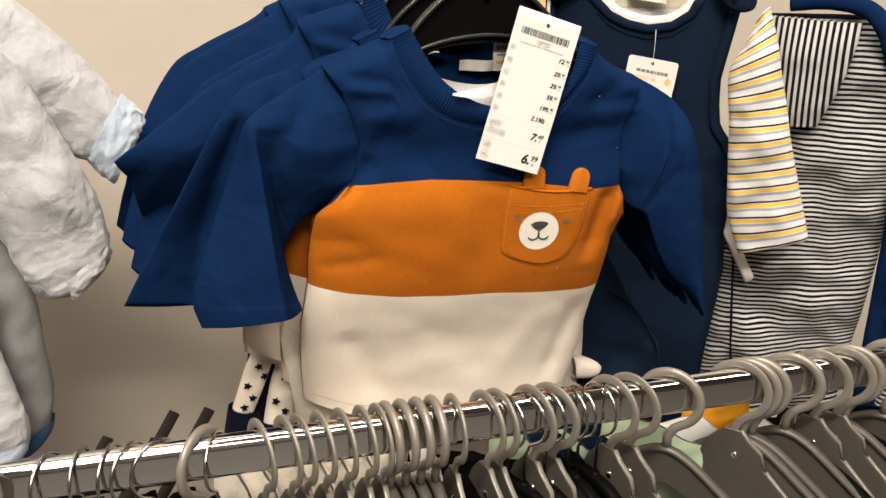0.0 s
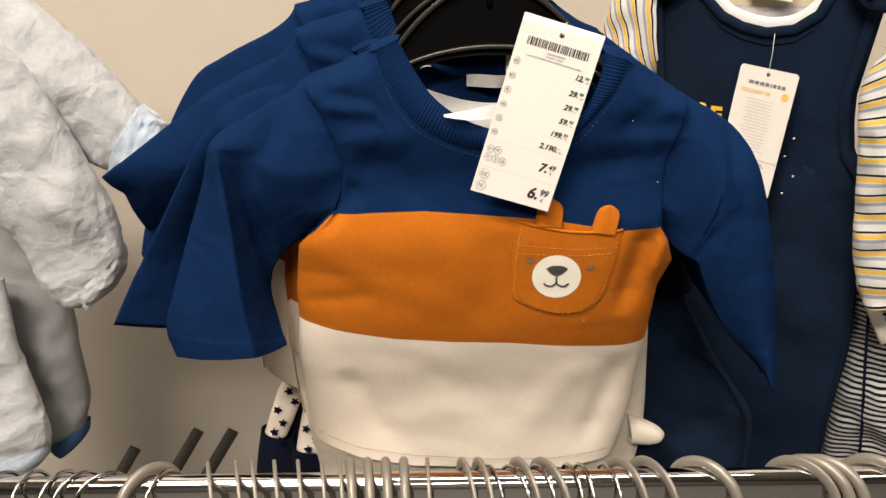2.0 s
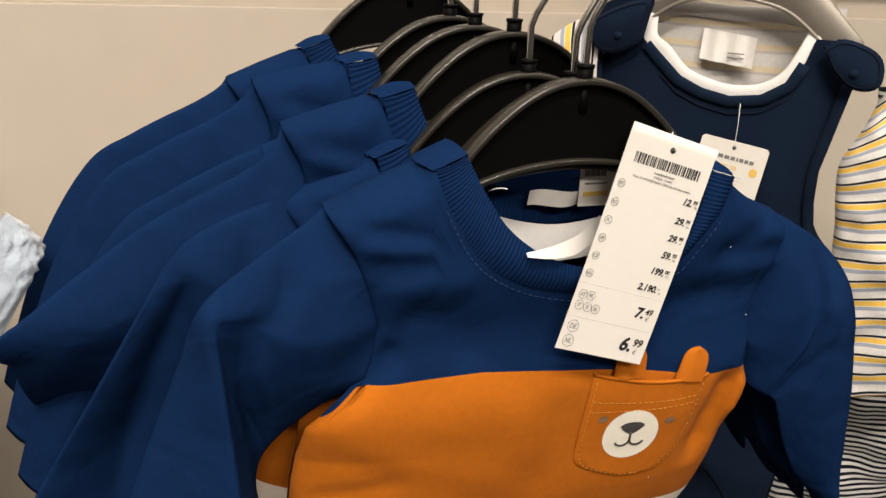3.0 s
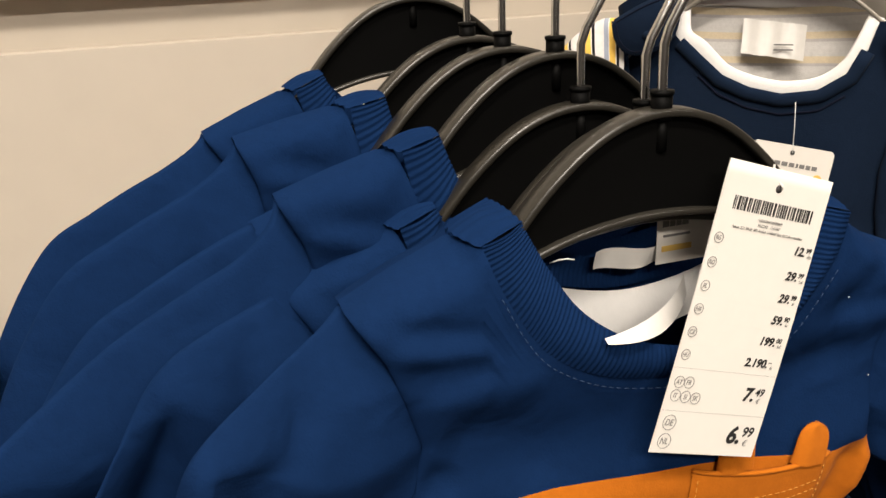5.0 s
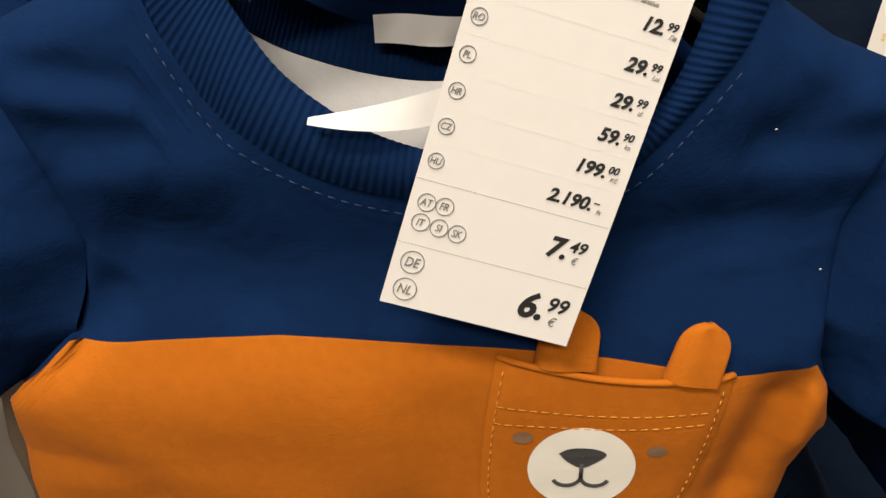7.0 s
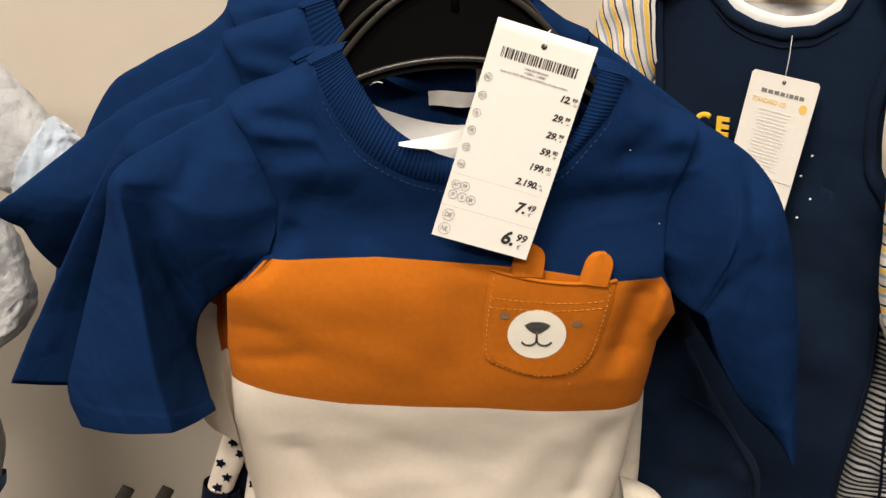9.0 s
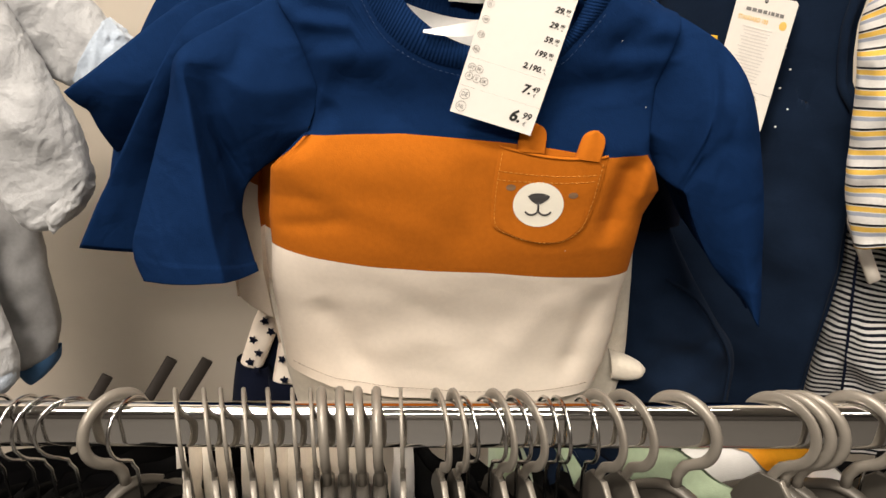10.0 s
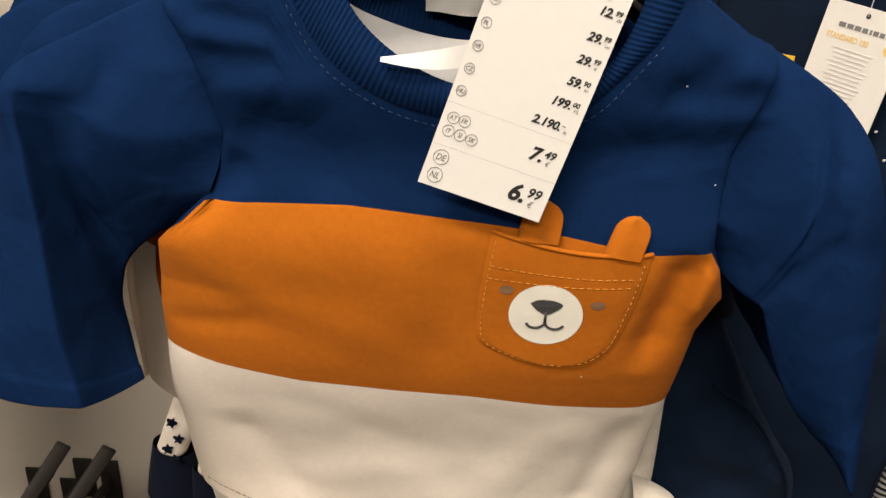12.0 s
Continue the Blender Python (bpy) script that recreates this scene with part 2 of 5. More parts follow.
def arc(cx, cz, r, a0, a1, n, y=0.0):
    return [(cx + r * math.cos(radians(a0 + (a1 - a0) * i / (n - 1))), y, cz + r * math.sin(radians(a0 + (a1 - a0) * i / (n - 1)))) for i in range(n)]


# ---- the shop ----
def setting(name, bm, material, label):
    ob = part(name, bm, material, None, smooth=False)
    return tagged(ob, label, name.split("_")[0], kind="structure")


WALL_Y = 1.12
wall = setting("wall_back", merged([box(-4, 4, WALL_Y, WALL_Y + 0.12, 0, 1.525), box(-4, 4, WALL_Y + 0.022, WALL_Y + 0.12, 1.525, 1.566), box(-4, 4, WALL_Y, WALL_Y + 0.12, 1.566, 4.2)]), WALL, "beige smooth shop wall panel with a horizontal groove")
# Added to close the room out of view; their dark tones limit bounce light.
setting("wall_front", box(-4, 4, -5.12, -5.0, 0, 4.2), WALL_UNSEEN, "unseen wall, kept dark to limit bounce light")
setting("wall_left", box(-4.12, -4, -5.0, 1.24, 0, 4.2), WALL_UNSEEN, "unseen wall, kept dark to limit bounce light")
setting("wall_right", box(4, 4.12, -5.0, 1.24, 0, 4.2), WALL_UNSEEN, "unseen wall, kept dark to limit bounce light")
setting("floor", box(-4.12, 4.12, -5.12, 1.24, -0.1, 0), FLOOR, "unseen grey floor, toned for bounce light and rail reflection")
setting("ceiling", box(-4.12, 4.12, -5.12, 1.24, 4.2, 4.3), CEIL, "unseen grey ceiling, toned to limit bounce light")


# ---- blue shirts ----
# Edges of the shirt body: height, x of one side, x of the other.
SIDES = [(1.130, 0.056, 0.304), (1.170, 0.050, 0.314), (1.200, 0.049, 0.318), (1.250, 0.050, 0.319), (1.293, 0.056, 0.322), (1.317, 0.057, 0.324), (1.337, 0.060, 0.333), (1.357, 0.064, 0.326), (1.369, 0.078, 0.321), (1.381, 0.091, 0.320), (1.395, 0.0965, 0.3205), (1.412, 0.100, 0.3215), (1.434, 0.0935, 0.329), (1.452, 0.087, 0.334), (1.470, 0.0755, 0.337), (1.490, 0.0740, 0.338)]
TOP_SEAM = [(0.0, 1.34), (0.064, 1.358), (0.079, 1.370), (0.090, 1.380), (0.115, 1.3815), (0.155, 1.382), (0.194, 1.379), (0.221, 1.376), (0.253, 1.372), (0.292, 1.366), (0.319, 1.367), (0.330, 1.350)]
LOW_SEAM = [(0.057, 1.294), (0.086, 1.287), (0.129, 1.280), (0.172, 1.2755), (0.215, 1.274), (0.258, 1.270), (0.301, 1.267), (0.325, 1.268)]
HEM = [(0.050, 1.166), (0.092, 1.149), (0.139, 1.140), (0.200, 1.136), (0.260, 1.136), (0.310, 1.142)]
BAND_OUT = [(0.1255, 1.492), (0.1305, 1.4765), (0.1405, 1.457), (0.152, 1.4437), (0.172, 1.4315), (0.194, 1.4250), (0.216, 1.4228), (0.240, 1.4250), (0.2585, 1.4330), (0.2735, 1.4500), (0.2855, 1.4655), (0.292, 1.482)]
SHOULDER = [(0.070, 1.469), (0.0755, 1.4715), (0.098, 1.4815), (0.1210, 1.4905)] + BAND_OUT + [(0.304, 1.4725), (0.3175, 1.4635), (0.336, 1.4560), (0.345, 1.451)]
FRONT_KEYS = [(1.13, 0.696), (1.17, 0.689), (1.22, 0.675), (1.28, 0.649), (1.31, 0.6415), (1.335, 0.638), (1.362, 0.6345), (1.378, 0.6360), (1.395, 0.6410), (1.412, 0.6405), (1.435, 0.6355), (1.465, 0.6365), (1.50, 0.643)]
# The same profile with its bends eased.
FRONT_Y = [(float(z), float(np.mean(np.interp(z + np.linspace(-0.015, 0.015, 13), *zip(*FRONT_KEYS))))) for z in np.linspace(1.10, 1.52, 127)]
BACK_SHOULDER = [(0.070, 1.469), (0.0755, 1.4715), (0.098, 1.4815), (0.121, 1.4890), (0.126, 1.490), (0.150, 1.480), (0.200, 1.470), (0.255, 1.474), (0.292, 1.482), (0.304, 1.4725), (0.3175, 1.4635), (0.336, 1.4560), (0.345, 1.451)]


def side_x(z, which):
    zs = [s[0] for s in SIDES]
    return float(np.interp(z, zs, [s[which] for s in SIDES]))


def edge_round(e, z):
    k = min(1.0, max(0.0, (z - 1.335) / 0.045))
    return (0.020 - 0.0155 * k) * (1 - math.sqrt(max(0.0, 1 - min(1.0, e) ** (5 + 11 * k))))


def wander(x, z, seed):
    """Soft unevenness of hanging jersey."""
    slack = 1.0 if z > 1.29 else 0.8
    return slack * (0.0034 * fold(x, 0, z, seed, 0.075) + 0.0009 * fold(x * 0.8 + z * 0.5, 0.3, z, seed + 2, 0.026))


def tuck(x, z, y, top, middle):
    """Roll the top of a panel over the shoulder, away from the neck."""
    out = max((0.126 - x) / 0.006, (x - 0.291) / 0.006)
    if out <= 0 or top - z > 0.016:
        return y
    k = 1 - (top - z) / 0.016
    return y + (middle - y) * min(1.0, out) * (1 - math.sqrt(max(0.0, 1 - k * k)))


def body_panel(low, high, rows, cols, seed, back=False, creases=(), deep=0.046):
    """A panel of the shirt between two seams, front or back."""
    out = []
    for j in range(rows):
        v = j / (rows - 1)
        line = []
        for i in range(cols):
            u = i / (cols - 1)
            u = 0.5 - 0.5 * math.cos(math.pi * u) * (0.65 + 0.35 * abs(math.cos(math.pi * u)))
            z = 1.3
            for _ in range(9):
                x0, x1 = side_x(z, 1), side_x(z, 2)
                x = x0 + (x1 - x0) * u
                z = curve_at(low, x) + (curve_at(high, x) - curve_at(low, x)) * v
            e = abs(2 * u - 1)
            round_ = edge_round(e, z)
            w = wander(x, z, seed)
            y = curve_at(FRONT_Y, z)
            if back:
                y += deep - round_ - 0.004 * fold(x, 1, z, seed + 9, 0.06)
            else:
                y += round_ - w * (1 - 0.6 * e ** 6)
                for cx, cz, lx, lz, wide, push in creases:
                    t = ((x - cx) * lx + (z - cz) * lz) / (lx * lx + lz * lz)
                    if -0.1 < t < 1.1:
                        away = math.hypot(x - cx - t * lx, z - cz - t * lz)
                        y += push * math.exp(-(away / wide) ** 2) * min(1, max(0, 1.1 - t) * 3) * min(1, max(0, t + 0.1) * 5)
            if high is SHOULDER or high is BACK_SHOULDER:
                y = tuck(x, z, y, curve_at(high, x), curve_at(FRONT_Y, z) + deep * 0.5)
            line.append((x, y, z))
        out.append(line)
    return out


# Folds: start, direction, width and depth.
CREASES = [(0.088, 1.466, 0.05, -0.010, 0.0055, 0.0024), (0.090, 1.456, 0.050, -0.006, 0.0055, -0.0022), (0.094, 1.446, 0.05, 0.002, 0.0065, 0.0022), (0.100, 1.430, 0.050, 0.006, 0.0088, -0.0020),
           (0.112, 1.416, 0.05, -0.02, 0.0125, 0.003), (0.318, 1.456, -0.03, -0.020, 0.0065, 0.0022), (0.328, 1.440, -0.05, -0.004, 0.0070, 0.0028), (0.322, 1.420, -0.05, -0.012, 0.0085, 0.0024),
           (0.3, 1.42, -0.05, -0.015, 0.0112, 0.0038), (0.11, 1.4, -0.03, -0.03, 0.0075, 0.0042), (0.31, 1.362, -0.014, -0.06, 0.0088, 0.0072), (0.322, 1.358, -0.006, -0.03, 0.005, -0.0034),
           (0.07, 1.345, 0.05, -0.03, 0.0075, 0.0010), (0.066, 1.312, 0.05, 0.006, 0.0060, 0.0014), (0.205, 1.36, -0.01, -0.07, 0.0125, 0.0012), (0.15, 1.24, 0.08, -0.06, 0.015, 0.0014),
           (0.27, 1.25, -0.05, -0.08, 0.015, -0.0018), (0.09, 1.24, 0.03, -0.08, 0.0125, 0.0026), (0.3, 1.25, -0.02, -0.09, 0.01, 0.0034), (0.12, 1.19, 0.1, 0.02, 0.015, -0.0012)]


def hung(at):
    """How a shirt hangs: moved by x, y and z, turned, and leaning to one side."""
    dx, dy, dz, turn, lean = at
    pivot = Vector((0.2, 0.65, 1.5))
    return Matrix.Translation(pivot + Vector((dx, dy, dz))) @ Matrix.Rotation(radians(turn), 4, "Z") @ Matrix.Rotation(radians(lean), 4, "Y") @ Matrix.Translation(-pivot)


def moved(rows, at):
    m = hung(at)
    return [[m @ Vector(p) for p in row] for row in rows]


# Sleeves, from the armhole to the cuff: the outer edge, the fold in front, the inner edge and the back, each as a point.
SLEEVE = [
    ((0.067, 0.652, 1.4660), (0.0895, 0.6345, 1.413), (0.058, 0.657, 1.353), (0.060, 0.673, 1.410)),
    ((0.044, 0.642, 1.4555), (0.060, 0.6290, 1.412), (0.050, 0.658, 1.345), (0.040, 0.672, 1.400)),
    ((0.016, 0.6285, 1.4385), (0.024, 0.6225, 1.431), (0.044, 0.658, 1.336), (0.012, 0.668, 1.400)),
    ((0.004, 0.633, 1.408), (0.0235, 0.6165, 1.400), (0.0405, 0.659, 1.327), (0.012, 0.668, 1.375)),
    ((-0.012, 0.634, 1.368), (0.0265, 0.6105, 1.362), (0.0395, 0.657, 1.316), (0.010, 0.666, 1.345)),
    ((-0.027, 0.633, 1.328), (0.0295, 0.6070, 1.325), (0.043, 0.653, 1.300), (0.008, 0.665, 1.315)),
    ((-0.0362, 0.633, 1.301), (0.032, 0.6060, 1.303), (0.047, 0.648, 1.287), (0.006, 0.664, 1.297)),
    ((-0.0305, 0.630, 1.277), (0.034, 0.6065, 1.287), (0.0493, 0.646, 1.2785), (0.005, 0.662, 1.273)),
]
# The second shirt's sleeve hangs wide, the third's sticks out to a point.
SLEEVE_WIDE = [
    ((0.0525, 0.684, 1.469), (0.072, 0.670, 1.412), (0.045, 0.690, 1.345), (0.050, 0.708, 1.400)),
    ((0.030, 0.680, 1.463), (0.045, 0.668, 1.410), (0.036, 0.690, 1.335), (0.030, 0.708, 1.390)),
    ((0.0075, 0.677, 1.449), (0.015, 0.670, 1.430), (0.030, 0.688, 1.330), (0.000, 0.703, 1.390)),
    ((-0.012, 0.671, 1.421), (0.000, 0.682, 1.405), (0.022, 0.692, 1.320), (-0.005, 0.704, 1.370)),
    ((-0.043, 0.668, 1.369), (-0.018, 0.688, 1.360), (0.010, 0.694, 1.305), (-0.020, 0.704, 1.340)),
    ((-0.0565, 0.667, 1.347), (-0.026, 0.690, 1.335), (0.002, 0.694, 1.295), (-0.028, 0.704, 1.320)),
    ((-0.0908, 0.667, 1.287), (-0.040, 0.688, 1.275), (-0.012, 0.692, 1.268), (-0.050, 0.698, 1.272)),
]
SLEEVE_TIP = [
    ((0.062, 0.699, 1.4935), (0.075, 0.685, 1.430), (0.045, 0.715, 1.352), (0.055, 0.730, 1.420)),
    ((0.040, 0.699, 1.480), (0.045, 0.687, 1.425), (0.030, 0.715, 1.350), (0.030, 0.730, 1.410)),
    ((0.0157, 0.698, 1.4685), (0.015, 0.686, 1.420), (0.010, 0.718, 1.350), (0.005, 0.730, 1.400)),
    ((-0.010, 0.695, 1.455), (-0.010, 0.685, 1.410), (-0.012, 0.720, 1.348), (-0.015, 0.733, 1.400)),
    ((-0.040, 0.689, 1.434), (-0.035, 0.684, 1.400), (-0.038, 0.723, 1.346), (-0.040, 0.733, 1.390)),
    ((-0.065, 0.683, 1.416), (-0.055, 0.687, 1.390), (-0.058, 0.726, 1.344), (-0.060, 0.732, 1.380)),
    ((-0.0846, 0.678, 1.402), (-0.076, 0.697, 1.383), (-0.073, 0.727, 1.3425), (-0.076, 0.724, 1.370)),
]
SLEEVE_FAR = [
    ((0.052, 0.755, 1.507), (0.065, 0.741, 1.440), (0.040, 0.770, 1.355), (0.050, 0.785, 1.430)),
    ((0.022, 0.755, 1.494), (0.030, 0.744, 1.430), (0.020, 0.770, 1.350), (0.020, 0.785, 1.420)),
    ((-0.004, 0.752, 1.4815), (0.000, 0.743, 1.420), (0.000, 0.770, 1.345), (-0.005, 0.785, 1.410)),
    ((-0.030, 0.751, 1.4645), (-0.020, 0.742, 1.415), (-0.020, 0.768, 1.335), (-0.025, 0.780, 1.400)),
    ((-0.059, 0.754, 1.419), (-0.045, 0.742, 1.390), (-0.035, 0.766, 1.320), (-0.050, 0.775, 1.360)),
    ((-0.080, 0.757, 1.365), (-0.065, 0.744, 1.345), (-0.050, 0.764, 1.310), (-0.065, 0.772, 1.330)),
    ((-0.096, 0.760, 1.313), (-0.080, 0.748, 1.303), (-0.062, 0.760, 1.300), (-0.080, 0.768, 1.305)),
]
SLEEVE_R = [
    ((0.345, 0.651, 1.4525), (0.333, 0.645, 1.400), (0.330, 0.655, 1.344), (0.340, 0.673, 1.400)),
    ((0.366, 0.640, 1.4360), (0.354, 0.631, 1.405), (0.342, 0.648, 1.339), (0.360, 0.670, 1.400)),
    ((0.381, 0.633, 1.4120), (0.366, 0.624, 1.398), (0.347, 0.642, 1.336), (0.370, 0.665, 1.390)),
    ((0.393, 0.633, 1.370), (0.374, 0.622, 1.368), (0.352, 0.640, 1.322), (0.378, 0.662, 1.355)),
    ((0.401, 0.635, 1.330), (0.381, 0.622, 1.332), (0.361, 0.640, 1.303), (0.385, 0.660, 1.315)),
    ((0.4065, 0.637, 1.285), (0.389, 0.624, 1.294), (0.374, 0.641, 1.282), (0.393, 0.658, 1.280)),
    ((0.4105, 0.638, 1.237), (0.402, 0.628, 1.250), (0.398, 0.642, 1.2575), (0.404, 0.652, 1.250)),
]
# Small folds in the upper sleeve: share of the length, of the front face, slant, width and depth.
SLEEVE_FOLDS = [(0.16, 0.30, 0.25, 0.030, 0.0030), (0.24, 0.55, 0.30, 0.035, 0.0028), (0.20, 0.75, -0.20, 0.030, -0.0026), (0.33, 0.80, -0.35, 0.040, 0.0030), (0.45, 0.62, 0.40, 0.035, 0.0016)]


def armhole(which, at, per, deep):
    """The ring along which a sleeve is sewn to the body: down the front and up the back."""
    top = 1.4705 if which == 1 else 1.4555
    ring = []
    for i in range(4 * per):
        f = i / (2 * per)
        z = top + (1.357 - top) * (f if f < 1 else 2 - f)
        y = curve_at(FRONT_Y, z) + edge_round(1.0, z)
        fore = min(1.0, 4 * min(abs(f % 1), 1 - abs(f % 1)))
        y += (deep - 2 * edge_round(1.0, z)) * (0.5 - 0.5 * fore if f < 1 else 0.5 + 0.5 * fore)
        ring.append((side_x(z, which), y, z))
    return moved([ring], at)[0]


def sleeve_mesh(keys, rows, per, seed, sewn, wrinkle=0.0022):
    """A sleeve with crisp folds between its four faces, sewn to an armhole ring, with a turned hem."""
    flat = smooth_keys([[c for p in key for c in p] for key in keys], rows)
    out = []
    for j, row in enumerate(flat):
        v = j / (rows - 1)
        corners = [Vector(row[3 * k:3 * k + 3]) for k in range(4)]
        ring = []
        for k in range(4):
            a, b = corners[k], corners[(k + 1) % 4]
            for i in range(per):
                q = a.lerp(b, i / per)
                bulge = 0.0030 * math.sin(math.pi * i / per) * (1 if k < 2 else -1)
                w = wrinkle * (fold(q.x, 0, q.z, seed, 0.048) + 0.35 * fold(q.x, 0.4, q.z, seed + 5, 0.02))
                if k < 2:
                    face = (k + i / per) / 2
                    for at, across, slant, wide, deep in SLEEVE_FOLDS:
                        w -= deep * math.exp(-((v - at - slant * (face - across)) / wide) ** 2) * math.exp(-((face - across) / 0.22) ** 2)
                q.y -= bulge + w
                ring.append(q)
        for _ in range(2):
            n = len(ring)
            ring = [ring[i - 1] * 0.2 + ring[i] * 0.6 + ring[(i + 1) % n] * 0.2 for i in range(n)]
        if v < 0.14:
            k = (1 - v / 0.14) ** 2
            ring = [p.lerp(q, k) for p, q in zip(ring, sewn)]
        if v > 0.885:
            mid = sum(ring, Vector()) / len(ring)
            ring = [p + (p - mid).normalized() * 0.0006 for p in ring]
        out.append(ring)
    end = out[-1]
    mid = sum(end, Vector()) / len(end)
    back = sum(out[-5], Vector()) / len(end) - mid
    out.append([mid + (p - mid) * 0.965 + back * 0.06 for p in end])
    out.append([mid + (p - mid) * 0.90 + back * 1.0 for p in end])
    return sheet(out, closed=True)


def carried_by(keys, dx, dy, dz):
    return [tuple((x + dx, y + dy, z + dz) for x, y, z in key) for key in keys]


BAND_IN = [(0.1415, 1.4985), (0.146, 1.489), (0.152, 1.478), (0.163, 1.462), (0.179, 1.449), (0.196, 1.441), (0.215, 1.437), (0.236, 1.438), (0.253, 1.443), (0.264, 1.452), (0.272, 1.468), (0.277, 1.486)]


def ribbed(outer, inner, y_of, count, deep=0.0007, bow=0.004):
    """A ribbed neckband between two edges."""
    a = smooth_keys(outer, count * 4)
    b = smooth_keys(inner, count * 4)
    rows = []
    for j in range(8):
        t = j / 7
        row = []
        for i in range(count * 4):
            x, z = a[i] * (1 - t) + b[i] * t
            rib = deep * (1, 0.2, -1, 0.2)[i % 4]
            row.append((x, y_of(z) - bow * math.sin(math.pi * min(1, t * 0.8 + 0.1)) - rib, z))
        rows.append(row)
    return rows


def stitches(points, lift, length, gap, material, parent, name="stitching"):
    """A run of small raised thread stitches along a line of points."""
    bms = []
    pts = [Vector(p) for p in points]
    run = 0.0
    spans = []
    for a, b in zip(pts, pts[1:]):
        spans.append((run, a, b))
        run += (b - a).length
    s = 0.0
    while s + length < run:
        ends = []
        for q in (s, s + length):
            for at, a, b in spans:
                if at <= q <= at + (b - a).length + 1e-9:
                    ends.append(a + (b - a).normalized() * (q - at) + Vector((0, -lift, 0)))
                    break
        if len(ends) == 2:
            bms.append(sweep(ends, 0.0004, 0.0003, True, 5))
        s += length + gap
    if bms:
        part(name, merged(bms), material, parent)


def on_front(x, z, lift=0.001):
    """A point on the front of the first shirt."""
    x0, x1 = side_x(z, 1), side_x(z, 2)
    e = abs(2 * (x - x0) / (x1 - x0) - 1)
    round_ = edge_round(e, z)
    w = wander(x, z, 1)
    y = curve_at(FRONT_Y, z) + round_ - w * (1 - 0.6 * e ** 6)
    for cx, cz, lx, lz, wide, deep in CREASES:
        t = ((x - cx) * lx + (z - cz) * lz) / (lx * lx + lz * lz)
        if -0.1 < t < 1.1:
            away = math.hypot(x - cx - t * lx, z - cz - t * lz)
            y += deep * math.exp(-(away / wide) ** 2) * min(1, max(0, 1.1 - t) * 3) * min(1, max(0, t + 0.1) * 5)
    return (x, y - lift, z)


def make_shirt(at, seed, sleeve, first=False):
    deep = 0.046 if first else 0.030
    dx, dy, dz = at[:3]
    label = "blue, rust-orange and cream baby shirt with a patch pocket" if first else "blue, rust-orange and cream baby shirt hung behind another"
    ob = thing("baby_shirt", label, "shirt", "colour-block baby shirts on the arm", at=(0.2 + dx, 0.65 + dy, 1.15 + dz))
    fine = 1.0 if first else 0.5

    def panels(name, low, high, rows, material, text):
        r, c = max(8, int(rows * fine)), int(120 * fine)
        p = part(name, sheet(moved(body_panel(low, high, r, c, seed, creases=CREASES, deep=deep), at), flip=False), material, ob, text)
        part("back_panel", sheet(moved(body_panel(low, BACK_SHOULDER if high is SHOULDER else high, r, c, seed, True, deep=deep), at)), material, p)
        return p

    panels("chest_panel", TOP_SEAM, SHOULDER, 60, BLUE, "deep blue jersey chest panel")
    panels("middle_panel", LOW_SEAM, TOP_SEAM, 44, ORANGE, "rust-orange jersey band")
    panels("lower_panel", HEM, LOW_SEAM, 60, CREAM, "cream jersey lower panel")

    rows, per = (96, 22) if first else (64, 14)
    part("sleeve", sleeve_mesh(sleeve, rows, per, seed + 1, armhole(1, at, per, deep)), BLUE, ob)
    part("sleeve", sleeve_mesh(SLEEVE_R if first else carried_by(SLEEVE_R, 0.002, dy * 0.45 + 0.012, -0.002), rows, per, seed + 3, armhole(2, at, per, deep)), BLUE, ob)
    front = lambda z: curve_at(FRONT_Y, z) + 0.001
    part("neckband", sheet(moved(ribbed(BAND_OUT, BAND_IN, front, 96 if first else 60, 0.00034), at)), BLUE_RIB, ob, "ribbed blue neckband")
    back_out = [(0.132, 1.482), (0.146, 1.468), (0.161, 1.460), (0.186, 1.4525), (0.210, 1.4505), (0.240, 1.456), (0.262, 1.468), (0.284, 1.484)]
    back_in = [(0.1415, 1.4985), (0.152, 1.486), (0.166, 1.475), (0.188, 1.4665), (0.210, 1.4640), (0.236, 1.468), (0.258, 1.478), (0.277, 1.490)]
    part("back_neckband", sheet(moved(ribbed(back_out, back_in, lambda z: 0.629 + deep * 0.96, 80 if first else 50, 0.00034, -0.002), at)), BLUE_RIB, ob)
    # The band runs over the top of each shoulder.
    for sign, x_out, z_out, x_in, z_in, z_back in ((-1, 0.1250, 1.4912, 0.1415, 1.4985, 1.4985), (1, 0.2925, 1.4815, 0.2770, 1.4860, 1.4900)):
        rows = []
        for t in np.linspace(0, 1, 37):
            hump = math.sin(math.pi * t)
            rib = 0.00030 * math.cos(math.pi * 12 * t)
            y = 0.6405 + (deep * 0.96 - 0.0095) * t
            rows.append([(x_out + sign * 0.0050 * hump + (x_in - x_out - sign * 0.0050 * hump) * q, y, z_out + 0.0012 * hump + (z_in + (z_back - z_in) * t - z_out) * q + 0.0022 * hump * math.sin(math.pi * q) + rib) for q in np.linspace(0, 1, 8)])
        part("neckband_top", sheet(moved(rows, at)), BLUE_RIB, ob)
    return ob


front_shirt = make_shirt((0, 0, 0, 0, 0), 1, SLEEVE, True)
make_shirt((-0.017, 0.044, -0.005, -2, 0), 4, SLEEVE_WIDE)
make_shirt((-0.011, 0.057, 0.015, 0, 7), 8, SLEEVE_TIP)
make_shirt((-0.020, 0.088, 0.000, 1, 5), 12, carried_by(SLEEVE_FAR, 0.008, -0.028, -0.016))
